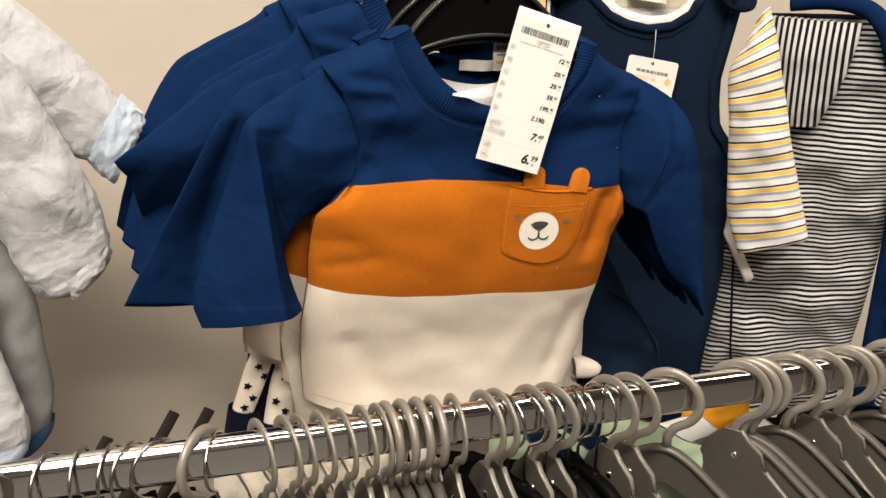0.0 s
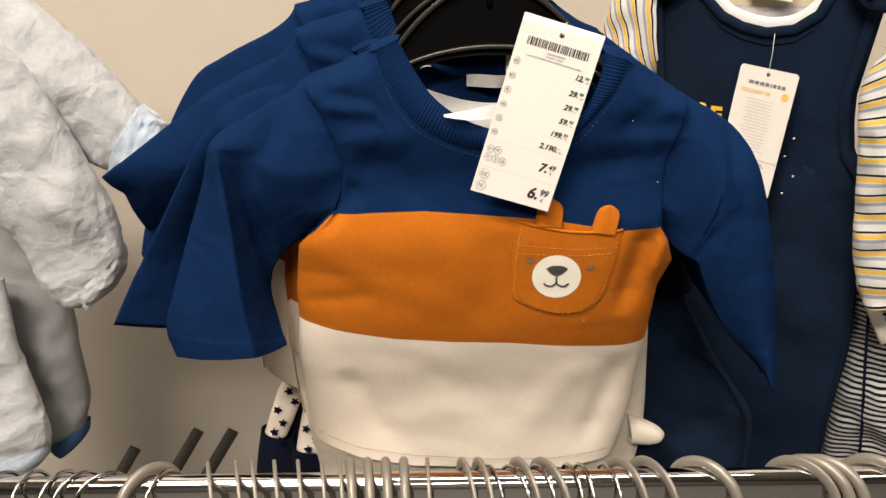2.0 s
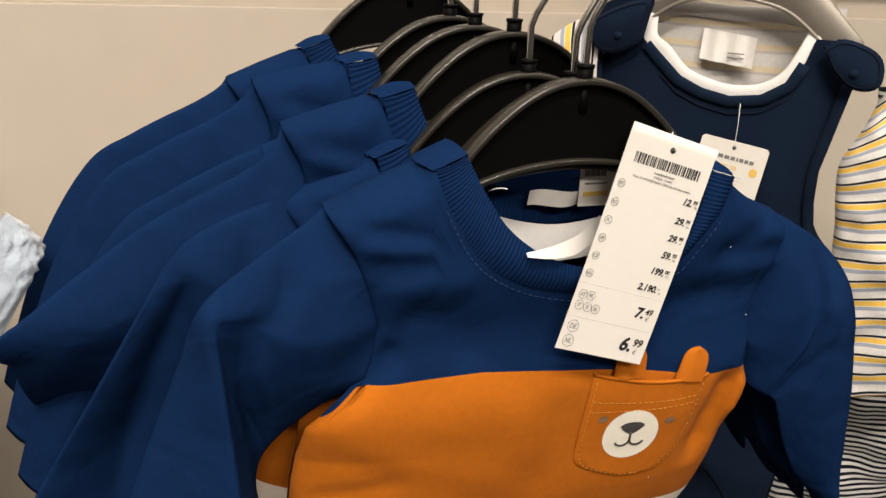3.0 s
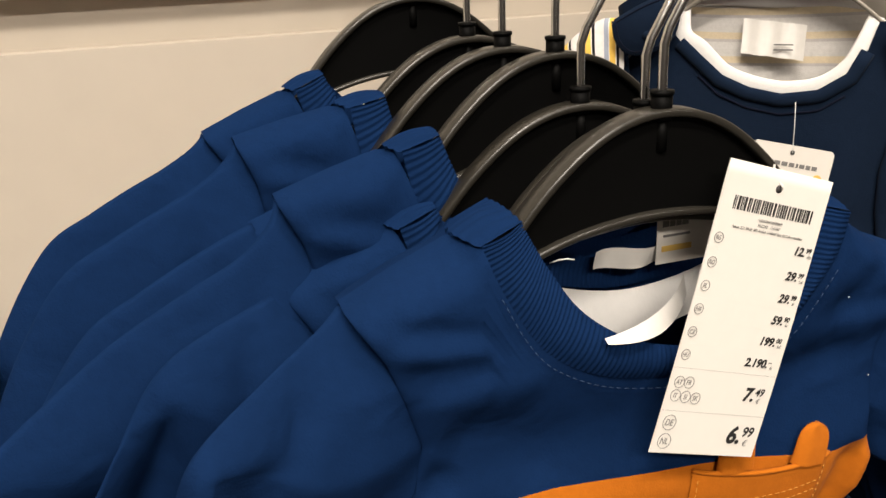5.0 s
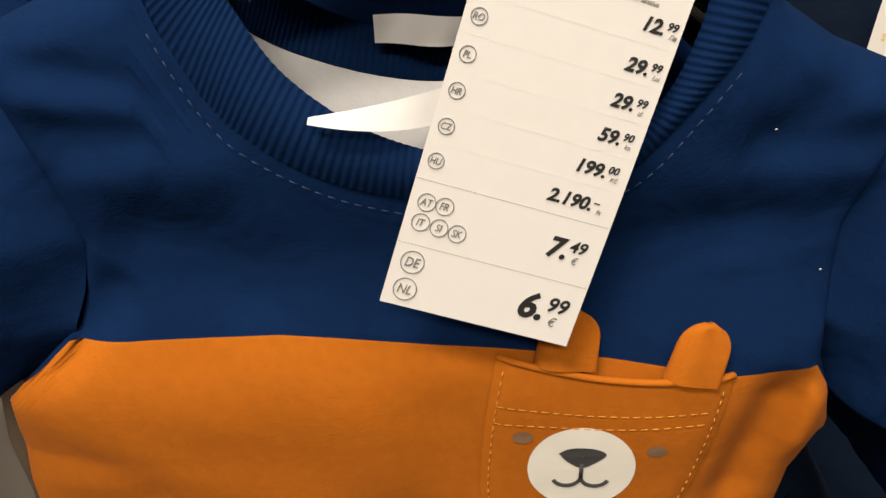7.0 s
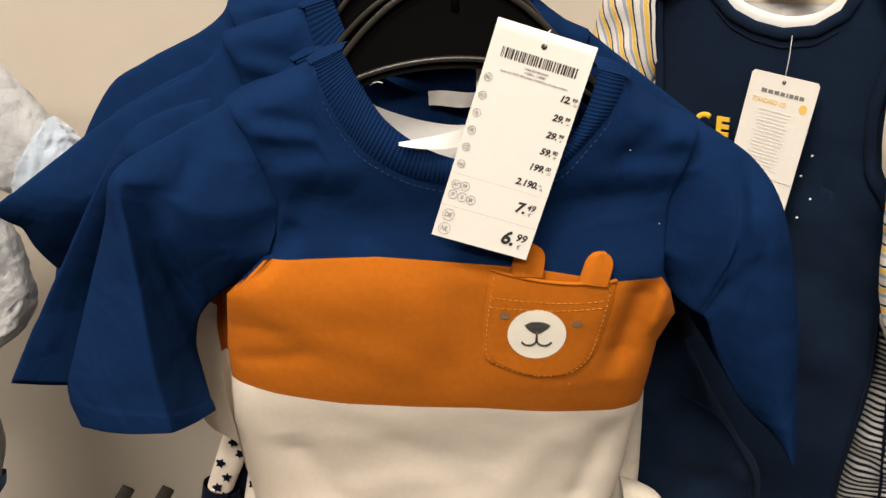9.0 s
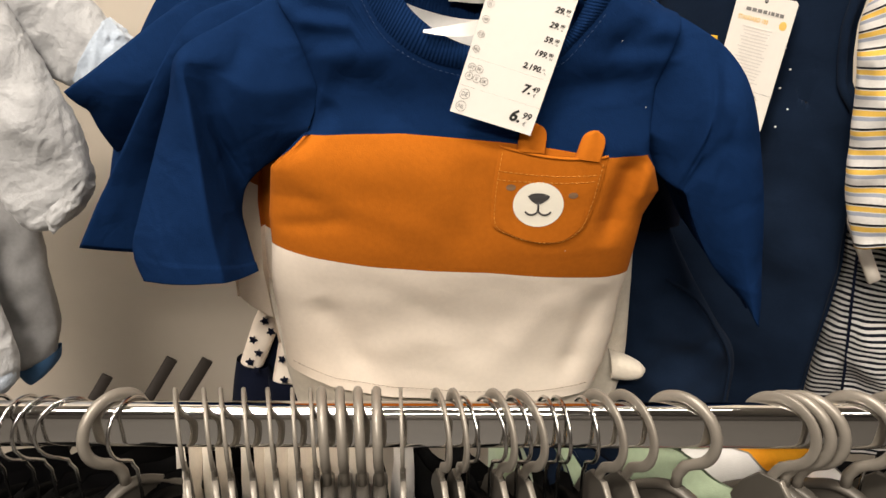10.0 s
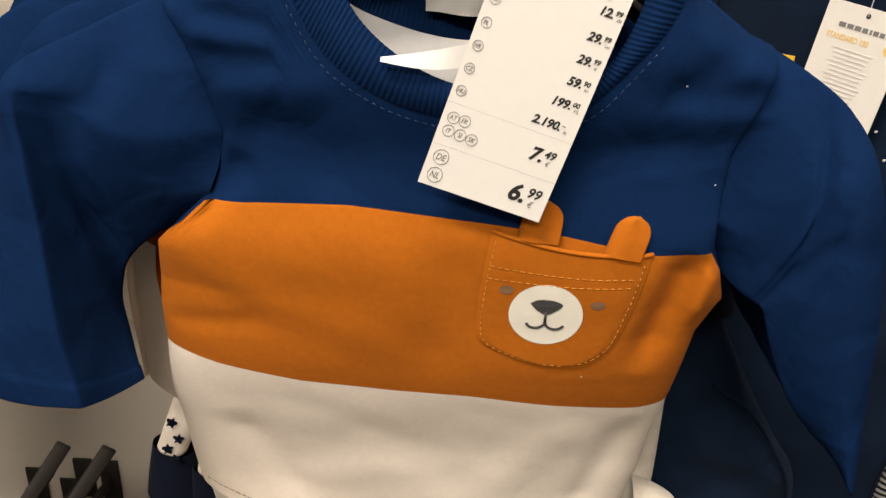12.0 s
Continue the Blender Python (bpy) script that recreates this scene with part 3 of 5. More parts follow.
make_shirt((-0.019, 0.115, 0.018, 2, 12), 15, SLEEVE_FAR)
make_shirt((-0.031, 0.188, 0.031, 0, 1), 19, carried_by(SLEEVE_FAR, -0.012, 0.070, -0.006))

# Details that only the first shirt shows.
tape_top = [(0.146, 1.469), (0.161, 1.461), (0.186, 1.4535), (0.210, 1.4515), (0.240, 1.457), (0.262, 1.469)]
tape_low = [(0.150, 1.458), (0.162, 1.440), (0.186, 1.432), (0.210, 1.430), (0.240, 1.436), (0.258, 1.456)]
rows = ribbed(tape_low, tape_top, lambda z: 0.668, 20, 0.0001, 0.001)
tape = part("neck_tape", sheet(rows), WHITE_COTTON, front_shirt, "white cotton facing inside the neck")
ribbon = [[(0.1705 + 0.055 * s, 0.6270 + 0.0300 * s ** 2.2 + 0.003 * t, 1.4500 + 0.007 * s - (1 - t) * (0.0012 + 0.0075 * math.sin(min(1.0, s * 1.5) * 1.5708)) + 0.0008) for s in np.linspace(0, 1, 16)] for t in np.linspace(0, 1, 6)]
part("care_label", sheet(ribbon), SATIN, front_shirt, "folded white care label")
part("size_label", sheet([[(0.186 + 0.034 * s, 0.6655 + 0.003 * math.sin(s * 7 + t), 1.4715 - 0.0085 * t - 0.001 * s) for s in np.linspace(0, 1, 14)] for t in np.linspace(0, 1, 5)]), SATIN, front_shirt, "white satin size label")
slip = part("inner_card", box(0.213, 0.250, 0.6625, 0.6629, 1.4625, 1.4875), PAPER_GREY, front_shirt, "ivory card slip inside the neck", smooth=False)
for x0, x1, z in ((0.2155, 0.2185, 1.4790), (0.2190, 0.2215, 1.4790), (0.2220, 0.2245, 1.4790), (0.2250, 0.2280, 1.4790), (0.2160, 0.2290, 1.4745)):
    part("printed_bar", box(x0, x1, 0.6621, 0.6625, z, z + (0.0035 if z > 1.478 else 0.001)), INK_GREY, slip, smooth=False)
part("printed_bar", box(0.2155, 0.2300, 0.6621, 0.6625, 1.4680, 1.4705), INK_GOLD, slip, smooth=False)
loose = [(0.155, 0.646, 1.4785), (0.1575, 0.643, 1.4805), (0.160, 0.641, 1.4812), (0.1625, 0.640, 1.4808)]
part("loose_thread", sweep(loose, 0.0006, 0.0006, True, 6), THREAD, front_shirt, "loose pale thread at the neck")
seam = [on_front(x, z - 0.0042, 0.0012) for x, z in smooth_keys(BAND_OUT[1:-1], 60)]
stitches(seam, 0.0012, 0.0022, 0.0016, BLUE_THREAD, front_shirt, "neck_stitching")
stitches([on_front(x, curve_at(HEM, x) + 0.012, 0.001) for x in np.linspace(0.058, 0.30, 90)], 0.0006, 0.003, 0.001, PRINT_BROWN, front_shirt, "hem_stitching")

for x, z in ((0.2682, 1.2949), (0.3150, 1.3990), (0.2960, 1.4420)):
    part("lint", sweep([on_front(x, z, 0.0012), on_front(x + 0.0006, z + 0.0003, 0.0012)], 0.0005, 0.0004, True, 6), THREAD, front_shirt, "speck of pale lint")

# Pocket with its two flaps and the round print.
POCKET = [(0.220, 1.374), (0.2165, 1.350), (0.2150, 1.322), (0.2185, 1.313), (0.228, 1.308), (0.240, 1.304), (0.252, 1.302), (0.266, 1.3035), (0.2755, 1.309), (0.282, 1.318), (0.2865, 1.335), (0.2895, 1.350), (0.292, 1.367)]


def pocket_sheet():
    left = smooth_keys(POCKET[:7], 26)
    right = smooth_keys(POCKET[:5:-1], 26)
    rows = []
    for j in range(26):
        (xa, za), (xb, zb) = left[j], right[j]
        row = []
        for i in range(30):
            u = i / 29
            x, z = xa + (xb - xa) * u, za + (zb - za) * u
            sag = 0.0035 * math.sin(math.pi * u) * max(0, 1 - j / 8)
            edge = min(u, 1 - u) * 29
            lift = 0.0010 + 0.0012 * min(1, edge / 2.0) * min(1, (25 - j) / 2.0) + 0.003 * math.sin(math.pi * u) * max(0, 1 - j / 10)
            row.append(on_front(x, z - sag, lift))
        rows.append(row)
    return rows


prows = pocket_sheet()
pocket = part("pocket", sheet(prows, flip=True), ORANGE, front_shirt, "rust-orange patch pocket")
roll = [Vector(p) + Vector((0, 0.0002, 0)) for p in prows[0]]
part("pocket_edge", sweep(roll, 0.0022, 0.0026, True, 8), ORANGE, pocket)
for j in (3, 4):
    stitches([Vector(p) for p in prows[j][1:-1]], 0.0004, 0.0022, 0.0013, TAN_THREAD, pocket, "pocket_stitching")
rim = [prows[j][1] for j in range(1, 24)] + [prows[23][i] for i in range(2, 28)] + [prows[j][28] for j in range(23, 0, -1)]
stitches(rim, 0.0004, 0.0020, 0.0014, TAN_THREAD, pocket, "pocket_stitching")


def flap(x0, z0, x1, z1, height, lean):
    rows = []
    for j in range(14):
        v = j / 13
        half = (0.5 - 0.10 * v) * math.sqrt(max(0.02, 1 - max(0, (v - 0.55) / 0.46) ** 2.4))
        row = []
        for i in range(24):
            a = 2 * math.pi * i / 24
            u = 0.5 + half * math.cos(a) * (1.0 - 0.1 * (1 - v))
            x = x0 + (x1 - x0) * u + lean * v
            z = z0 + (z1 - z0) * u - 0.004 + (height + 0.004) * v
            p = on_front(x, z, 0.0032 + 0.0010 * v)
            row.append((p[0], p[1] - 0.0028 * math.sin(a) * (1 - 0.5 * v) - 0.0006 * math.cos(3 * a), p[2]))
        rows.append(row)
    bm = sheet(rows, closed=True)
    bm.verts.ensure_lookup_table()
    bm.faces.new([bm.verts[k] for k in range(13 * 24, 14 * 24)])
    return bm


part("pocket_flap", flap(0.2300, 1.3760, 0.2510, 1.3735, 0.0145, 0.0025), ORANGE, pocket, "small rounded orange flap")
part("pocket_flap", flap(0.2690, 1.3715, 0.2875, 1.3680, 0.0150, 0.0050), ORANGE, pocket, "small rounded orange flap")


def on_pocket(x, z, lift):
    near = sorted(((p[0] - x) ** 2 + (p[2] - z) ** 2, p[1]) for row in prows for p in row)[:6]
    weights = [1 / (d + 1e-7) for d, _ in near]
    return (x, sum(w * y for w, (_, y) in zip(weights, near)) / sum(weights) - lift, z)


def decal(outline, lift, name, material, label=""):
    cx = sum(p[0] for p in outline) / len(outline)
    cz = sum(p[1] for p in outline) / len(outline)
    rows = [[on_pocket(cx + (x - cx) * t, cz + (z - cz) * t, lift) for x, z in outline] for t in (1.0, 0.97, 0.66, 0.33, 0.02)]
    return part(name, sheet(rows, closed=True), material, pocket, label)


BX, BZ = 0.2472, 1.3325
decal([(BX + 0.0172 * math.cos(a), BZ + 0.0172 * math.sin(a)) for a in np.linspace(0, 2 * math.pi, 40)[:-1]], 0.0004, "round_patch", PRINT_CREAM, "round cream print on the pocket")
nose = smooth_keys([(-0.0075, 0.0065), (-0.004, 0.0086), (0, 0.0090), (0.004, 0.0086), (0.0075, 0.0065), (0.004, 0.0025), (0, 0.0005), (-0.004, 0.0025), (-0.0075, 0.0065)], 33)[:-1]
decal([(BX + x, BZ + z) for x, z in nose], 0.0008, "printed_wedge", PRINT_DARK, "dark grey printed wedge")
for s in (-1, 1):
    bow = [on_pocket(BX + s * (0.0045 - 0.0045 * math.cos(a)), BZ - 0.0035 - 0.0042 * math.sin(a), 0.0007) for a in np.linspace(0.0, 2.75, 12)]
    part("printed_bow", sweep(bow, 0.0013, 0.0003, False), PRINT_DARK, pocket)
    decal([(BX + (0.0232 if s > 0 else -0.0190) + 0.0033 * math.cos(a), BZ + (0.0075 if s > 0 else 0.0128) + 0.0024 * math.sin(a)) for a in np.linspace(0, 6.283, 16)[:-1]], 0.0004, "printed_dot", PRINT_BROWN, "faded grey-brown printed dot")
part("printed_stem", sweep([on_pocket(BX, BZ + 0.002, 0.0007), on_pocket(BX, BZ - 0.0042, 0.0007)], 0.0013, 0.0006, False), PRINT_DARK, pocket)


# ---- black hangers on the wall arm ----
def hanger_path(up, n=22):
    """Hook wire in the plane of the hanger, from the cap upwards."""
    pts = [(0, 0, -0.008), (0, 0, 0.008), (0, 0, 0.024), (0.002, 0, 0.030), (0.009, 0, 0.042), (0.0165, 0, 0.053)]
    return pts + arc(0, up, 0.0205, -25, 195, n)


def make_black_hanger():
    ob = thing("clothes_hanger", "black plastic hanger with a steel hook", "hanger", "black hangers on the arm")
    top = smooth_keys([(-0.100, -0.078), (-0.090, -0.069), (-0.070, -0.050), (-0.050, -0.027), (-0.032, -0.0115), (-0.016, -0.0035), (0, -0.001), (0.016, -0.0035), (0.032, -0.0115), (0.050, -0.027), (0.070, -0.050), (0.090, -0.069), (0.100, -0.078)], 49)
    low = smooth_keys([(0.098, -0.0815), (0.090, -0.0775), (0.075, -0.063), (0.055, -0.051), (0.030, -0.0435), (0, -0.0405), (-0.030, -0.0435), (-0.055, -0.051), (-0.075, -0.063), (-0.090, -0.0775), (-0.098, -0.0815)], 41)
    part("plate", plate([(x, z) for x, z in top] + [(x, z) for x, z in low], -0.0012, 0.0024), BLACK_PLASTIC, ob, smooth=False)
    part("upper_rim", sweep([(x, 0, z) for x, z in top], 0.0032, 0.0105, False), RIM_PLASTIC, ob, "worn grey-black rim, its gloss put into the colour")
    part("lower_rim", sweep([(x, 0, z) for x, z in low], 0.0026, 0.0095, False), RIM_PLASTIC, ob, "worn grey-black rim, its gloss put into the colour")
    cap = merged([sweep([(0, 0, -0.004), (0, 0, 0.0058)], 0.0082, 0.0082, True, 12), sweep([(0, 0, 0.0054), (0, 0, 0.0070)], 0.0092, 0.0092, True, 12)])
    part("cap", cap, BLACK_PLASTIC, ob)
    part("socket", sweep([(0, 0.0, -0.004), (0, 0.0, -0.016)], 0.005, 0.006, True, 10), BLACK_PLASTIC, ob)
    part("hook", sweep(hanger_path(0.0605), 0.0036, 0.0036, True, 10), STEEL, ob, "bright steel hook wire")
    return ob


black_hanger = make_black_hanger()
HANGERS = [(0.2015, 0.6465, 1.533, 0), (0.200, 0.6560, 1.528, 1), (0.190, 0.689, 1.5295, -3), (0.190, 0.7125, 1.548, 3), (0.179, 0.745, 1.548, 1), (0.175, 0.780, 1.550, 3), (0.170, 0.855, 1.566, -2)]
for i, (x, y, z, turn) in enumerate(HANGERS):
    m = pose(x, y, z, 0, 0, turn)
    if i:
        copy_thing(black_hanger, m)
    else:
        black_hanger.matrix_basis = m

arm = thing("shirt_display_arm", "chrome display arm on the shop wall", "arm", at=(0.19, WALL_Y, 1.63))
part("rod", sweep([(0.200, 0.60, 1.6015), (0.186, 0.76, 1.6165), (0.176, WALL_Y - 0.004, 1.645)], 0.010, 0.010, True, 12, Vector((1, 0, 0))), CHROME, arm)
part("wall_plate", box(0.150, 0.206, WALL_Y - 0.008, WALL_Y - 0.002, 1.60, 1.68, 0.001), CHROME, arm)


# ---- price tag ----
def lettering(text, size, m, material, parent, name="printing", shear=0.0, bold=0.0, align="LEFT"):
    cu = bpy.data.curves.new("printing", "FONT")
    cu.body, cu.size, cu.shear, cu.offset, cu.align_x = text, size, shear, bold, align
    cu.extrude = 0.00005
    cu.resolution_u = 3
    tmp = new("printing", cu)
    bpy.context.view_layer.update()
    me = bpy.data.meshes.new_from_object(tmp.evaluated_get(bpy.context.evaluated_depsgraph_get()))
    bpy.data.objects.remove(tmp)
    me.transform(m)
    me.materials.clear()
    me.materials.append(material)
    ob = new(name, me)
    ob.parent = parent
    return ob


TW, TH = 0.0545, 0.1195
tag = thing("price_tag", "white card price tag with a barcode and black prices", "price tag")


def tag_y(x, z):
    return 0.0008 * math.sin(math.pi * (z / TH))


def card(width, height, holes=None):
    rows = []
    n, k = 24, 10
    for face in (0, 1):
        for j in range(n + 1) if not face else range(n, -1, -1):
            z = height * (j / n)
            rows.append([(-width / 2 + width * i / k, -tag_y(-width / 2 + width * i / k, z) + 0.0005 * face, z) for i in range(k + 1)])
    rows.append(rows[0])
    return sheet(rows)


part("card", card(TW, TH), PAPER, tag)
LIE = Matrix.Rotation(radians(90), 4, "X")


def tag_text(text, x, z, size, material=INK, align="LEFT", shear=0.25, bold=0.0, squeeze=0.8):
    lettering(text, size, Matrix.Translation((x, -tag_y(x, z) - 0.0002, z)) @ LIE @ Matrix.Diagonal((squeeze, 1, 1, 1)), material, tag, "printing", shear, bold, align)


# Prices from the top down: whole, cents, unit, height of the line.
PRICES = [("12", "99", "Лв", 0.0879, 0.0036, 0.0224), ("29", "99", "Lei", 0.0774, 0.0036, 0.0220), ("29", "99", "zł", 0.0679, 0.0036, 0.0216), ("59", "90", "kn", 0.0586, 0.0036, 0.0213), ("199", "00", "Kč", 0.0493, 0.0036, 0.0206), ("2.190", "–", "Ft", 0.0398, 0.0036, 0.0200), ("7", "49", "€", 0.0249, 0.0058, 0.0178), ("6", "99", "€", 0.0060, 0.0075, 0.0172)]
for whole, cents, unit, z, cap, xr in PRICES:
    tag_text(whole + ".", xr, z, cap * 1.38, INK, "RIGHT", 0.22, cap * 0.048, 1.02)
    tag_text(cents, xr + 0.0004, z + cap * 0.42, cap * 0.80, INK, "LEFT", 0.22, cap * 0.018, 1.0)
    tag_text(unit, xr + 0.0012 + cap * 0.12, z - cap * 0.16, cap * 0.50, INK_GREY, "LEFT", 0.22, 0.0, 0.95)
RINGS = [("BG", -0.0232, 0.0893, 0.0021), ("RO", -0.0233, 0.0795, 0.0021), ("PL", -0.0234, 0.0700, 0.0021), ("HR", -0.0234, 0.0606, 0.0021), ("CZ", -0.0234, 0.0512, 0.0021), ("HU", -0.0234, 0.0418, 0.0021), ("AT", -0.0226, 0.0304, 0.0024), ("FR", -0.0177, 0.0305, 0.0024), ("IT", -0.0227, 0.0247, 0.0024), ("SI", -0.0175, 0.0244, 0.0024), ("SK", -0.0124, 0.0241, 0.0024), ("DE", -0.0217, 0.0132, 0.0032), ("NL", -0.0216, 0.0052, 0.0032)]
for text, x, z, r in RINGS:
    y = -tag_y(x, z) - 0.0002
    ring = sweep([(x + r * math.cos(a), y, z + r * math.sin(a)) for a in np.linspace(0, 6.2832, 22)], 0.00022, 0.0002, False)
    part("printed_ring", ring, INK_GREY, tag)
    tag_text(text, x - 0.0002, z - r * 0.42, r * 1.22, INK_GREY, "CENTER", 0.2, 0.00002, 0.82)
rng = random.Random(4)
x = -0.0205
while x < 0.0215:
    w = rng.choice((0.00035, 0.0005, 0.0008, 0.0011))
    y = -tag_y(x, 0.105) - 0.0002
    part("barcode_bar", box(x, x + w, y, y + 0.0002, 0.1010, 0.1064), INK, tag, smooth=False)
    x += w + rng.choice((0.0004, 0.0005, 0.0008))
for text, x, z, size, squeeze in (("11456678831007000699", 0.0, 0.0981, 0.00165, 0.80), ("P162242 - 1145667", 0.0, 0.0961, 0.00165, 0.90), ("Saison: 221 WGR: 883 Artikel: 1145667 Size: 62 Color: darkblue", 0.0003, 0.0940, 0.00165, 0.86)):
    tag_text(text, x, z, size, INK_GREY, "CENTER", 0.12, 0.0, squeeze)
for z in (0.0846, 0.0748, 0.0652, 0.0558, 0.0464):
    y = -tag_y(0, z) - 0.0001
    part("perforation", merged([box(-0.0268 + 0.0011 * i, -0.0262 + 0.0011 * i, y, y + 0.0002, z, z + 0.0001) for i in range(49)]), PAPER_GREY, tag, smooth=False)
for z in (0.0362, 0.0181):
    y = -tag_y(0, z) - 0.0001
    part("perforation", merged([box(-0.0268 + 0.0011 * i, -0.0262 + 0.0011 * i, y, y + 0.0002, z, z + 0.00012) for i in range(49)]), INK_GREY, tag, smooth=False)
yh = -tag_y(0, 0.1120) - 0.0002
part("hole", sweep([(0, yh, 0.1120), (0, yh + 0.0002, 0.1120)], 0.0032, 0.0032, True, 16, Vector((1, 0, 0))), PRINT_DARK, tag)
part("plastic_loop", sweep([(0.0006, yh - 0.0008, 0.1122), (0, yh - 0.0014, 0.1134), (-0.001, yh + 0.004, 0.1165), (0.002, yh + 0.008, 0.121)], 0.0009, 0.0009, True, 6), SATIN, tag)
# The card leans, its upper corner away from the middle of the shirt.
tag.matrix_basis = Matrix.Translation((0.2130, 0.6225, 1.393)) @ Matrix.Rotation(radians(17.8), 4, "Y") @ Matrix.Rotation(radians(-5.0), 4, "X") @ Matrix.Rotation(radians(2), 4, "Z")


# ---- front rail ----
RY, RZ = 0.562, 1.2215
rail = thing("garment_rail", "chrome flat-oval garment rail with crowded hangers", "rail", at=(0.2, RY, 0))


def oval_tube(x0, x1, hy, hz, z_top):
    rows = []
    for x in (x0, x1):
        ring = [(x, RY + hy * math.cos(math.pi * i / 16), z_top - hy + hy * math.sin(math.pi * i / 16)) for i in range(17)]
        ring += [(x, RY - hy * math.cos(math.pi * i / 16), z_top - 2 * hz + hy - hy * math.sin(math.pi * i / 16)) for i in range(17)]
        rows.append(ring)
    return sheet(rows, closed=True)


part("tube", oval_tube(-1.2, 1.6, 0.0085, 0.0165, RZ), CHROME, rail)
for x in (-1.2, 1.6):
    part("post", box(x - 0.015, x + 0.015, RY - 0.02, RY + 0.02, 0.02, RZ + 0.002, 0.003), CHROME, rail)
    part("foot", box(x - 0.03, x + 0.03, RY - 0.30, RY + 0.20, 0.0, 0.022, 0.003), CHROME, rail)


# ---- hangers on the rail; local x points along the hanger, the rail passes through the hook ----
def hook_path(r, drop):
    # Top of the inside of the hook lies at height 0.
    c = -r
    pts = arc(0, c, r, 205, -62, 26)
    end = pts[-1]
    return pts + [(end[0] - 0.006, 0, end[2] - 0.0045), (0.0035, 0, end[2] - 0.008), (0.0005, 0, end[2] - 0.014), (0, 0, -drop)]


def make_clip_hanger():
    ob = thing("clip_hanger", "greige plastic clip hanger on a chrome rail", "hanger", "hangers on the rail")
    part("hook", sweep([(x, y, z + 0.0035) for x, y, z in hook_path(0.0245, 0.066)], 0.0070, 0.0026, False), GREIGE, ob)
    outline = [(-0.008, -0.058), (0.006, -0.058), (0.012, -0.066), (0.024, -0.076), (0.028, -0.090), (0.058, -0.120), (0.100, -0.165), (0.100, -0.175), (0.0, -0.175), (-0.100, -0.175), (-0.100, -0.165), (-0.058, -0.120), (-0.028, -0.090), (-0.020, -0.072)]
    part("plate", plate(outline, -0.002, 0.004, 0.0006), GREIGE_SHADED, ob, smooth=False)
    part("clip_edge", merged([sweep([(0.007, 0, -0.058), (0.013, 0, -0.066), (0.025, 0, -0.076), (0.029, 0, -0.090)], 0.0020, 0.0042, False), sweep([(0.031, 0, -0.092), (0.060, 0, -0.121), (0.100, 0, -0.165)], 0.0020, 0.0042, False)]), GREIGE, ob)
    part("rivet", sweep([(0.004, -0.0032, -0.082), (0.004, 0.0032, -0.082)], 0.0052, 0.0052, True, 12, Vector((1, 0, 0))), CHROME, ob, "small round rivet")
    return ob


def make_paddle_hanger():
    ob = thing("broad_hanger", "greige plastic hanger with a broad rounded shoulder", "hanger", "hangers on the rail")
    part("hook", sweep([(x, y, z + 0.004) for x, y, z in hook_path(0.0245, 0.070)], 0.0082, 0.0068, True, 10), GREIGE, ob)
    arms = smooth_keys([(-0.125, -0.165), (-0.090, -0.132), (-0.050, -0.098), (-0.020, -0.075), (0.0, -0.068), (0.020, -0.075), (0.050, -0.098), (0.090, -0.132), (0.125, -0.165)], 33)
    part("shoulder", sweep([(x, 0, z) for x, z in arms], 0.007, 0.010, True, 10), GREIGE_SHADED, ob)
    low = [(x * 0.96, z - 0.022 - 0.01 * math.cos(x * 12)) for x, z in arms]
    part("web", plate([(x, z) for x, z in arms] + low[::-1], -0.0015, 0.003), GREIGE_SHADED, ob, smooth=False)
    return ob


def make_wire_hanger():
    ob = thing("wire_hook_hanger", "black plastic hanger with a bright wire hook", "hanger", "hangers on the rail")
    pts = [(x, y, z + 0.0012) for x, y, z in hook_path(0.0215, 0.052)]
    pts[-1] = (0, 0, -0.082)
    part("hook", sweep(pts, 0.0027, 0.0027, True, 8), STEEL, ob, "bright steel hook wire")
    part("tip", sweep([(pts[0][0], 0, pts[0][2] - 0.001), (pts[0][0], 0, pts[0][2] + 0.001)], 0.0036, 0.0036, True, 8), STEEL, ob)
    part("cap", sweep([(0, 0, -0.088), (0, 0, -0.080)], 0.0078, 0.0078, True, 12), BLACK_PLASTIC, ob)
    arms = smooth_keys([(-0.125, -0.158), (-0.090, -0.132), (-0.050, -0.105), (-0.020, -0.089), (0.0, -0.087), (0.020, -0.089), (0.050, -0.105), (0.090, -0.132), (0.125, -0.158)], 33)
    part("shoulder_bar", sweep([(x, 0, z) for x, z in arms], 0.010, 0.011, False), BLACK_PLASTIC, ob)
    return ob


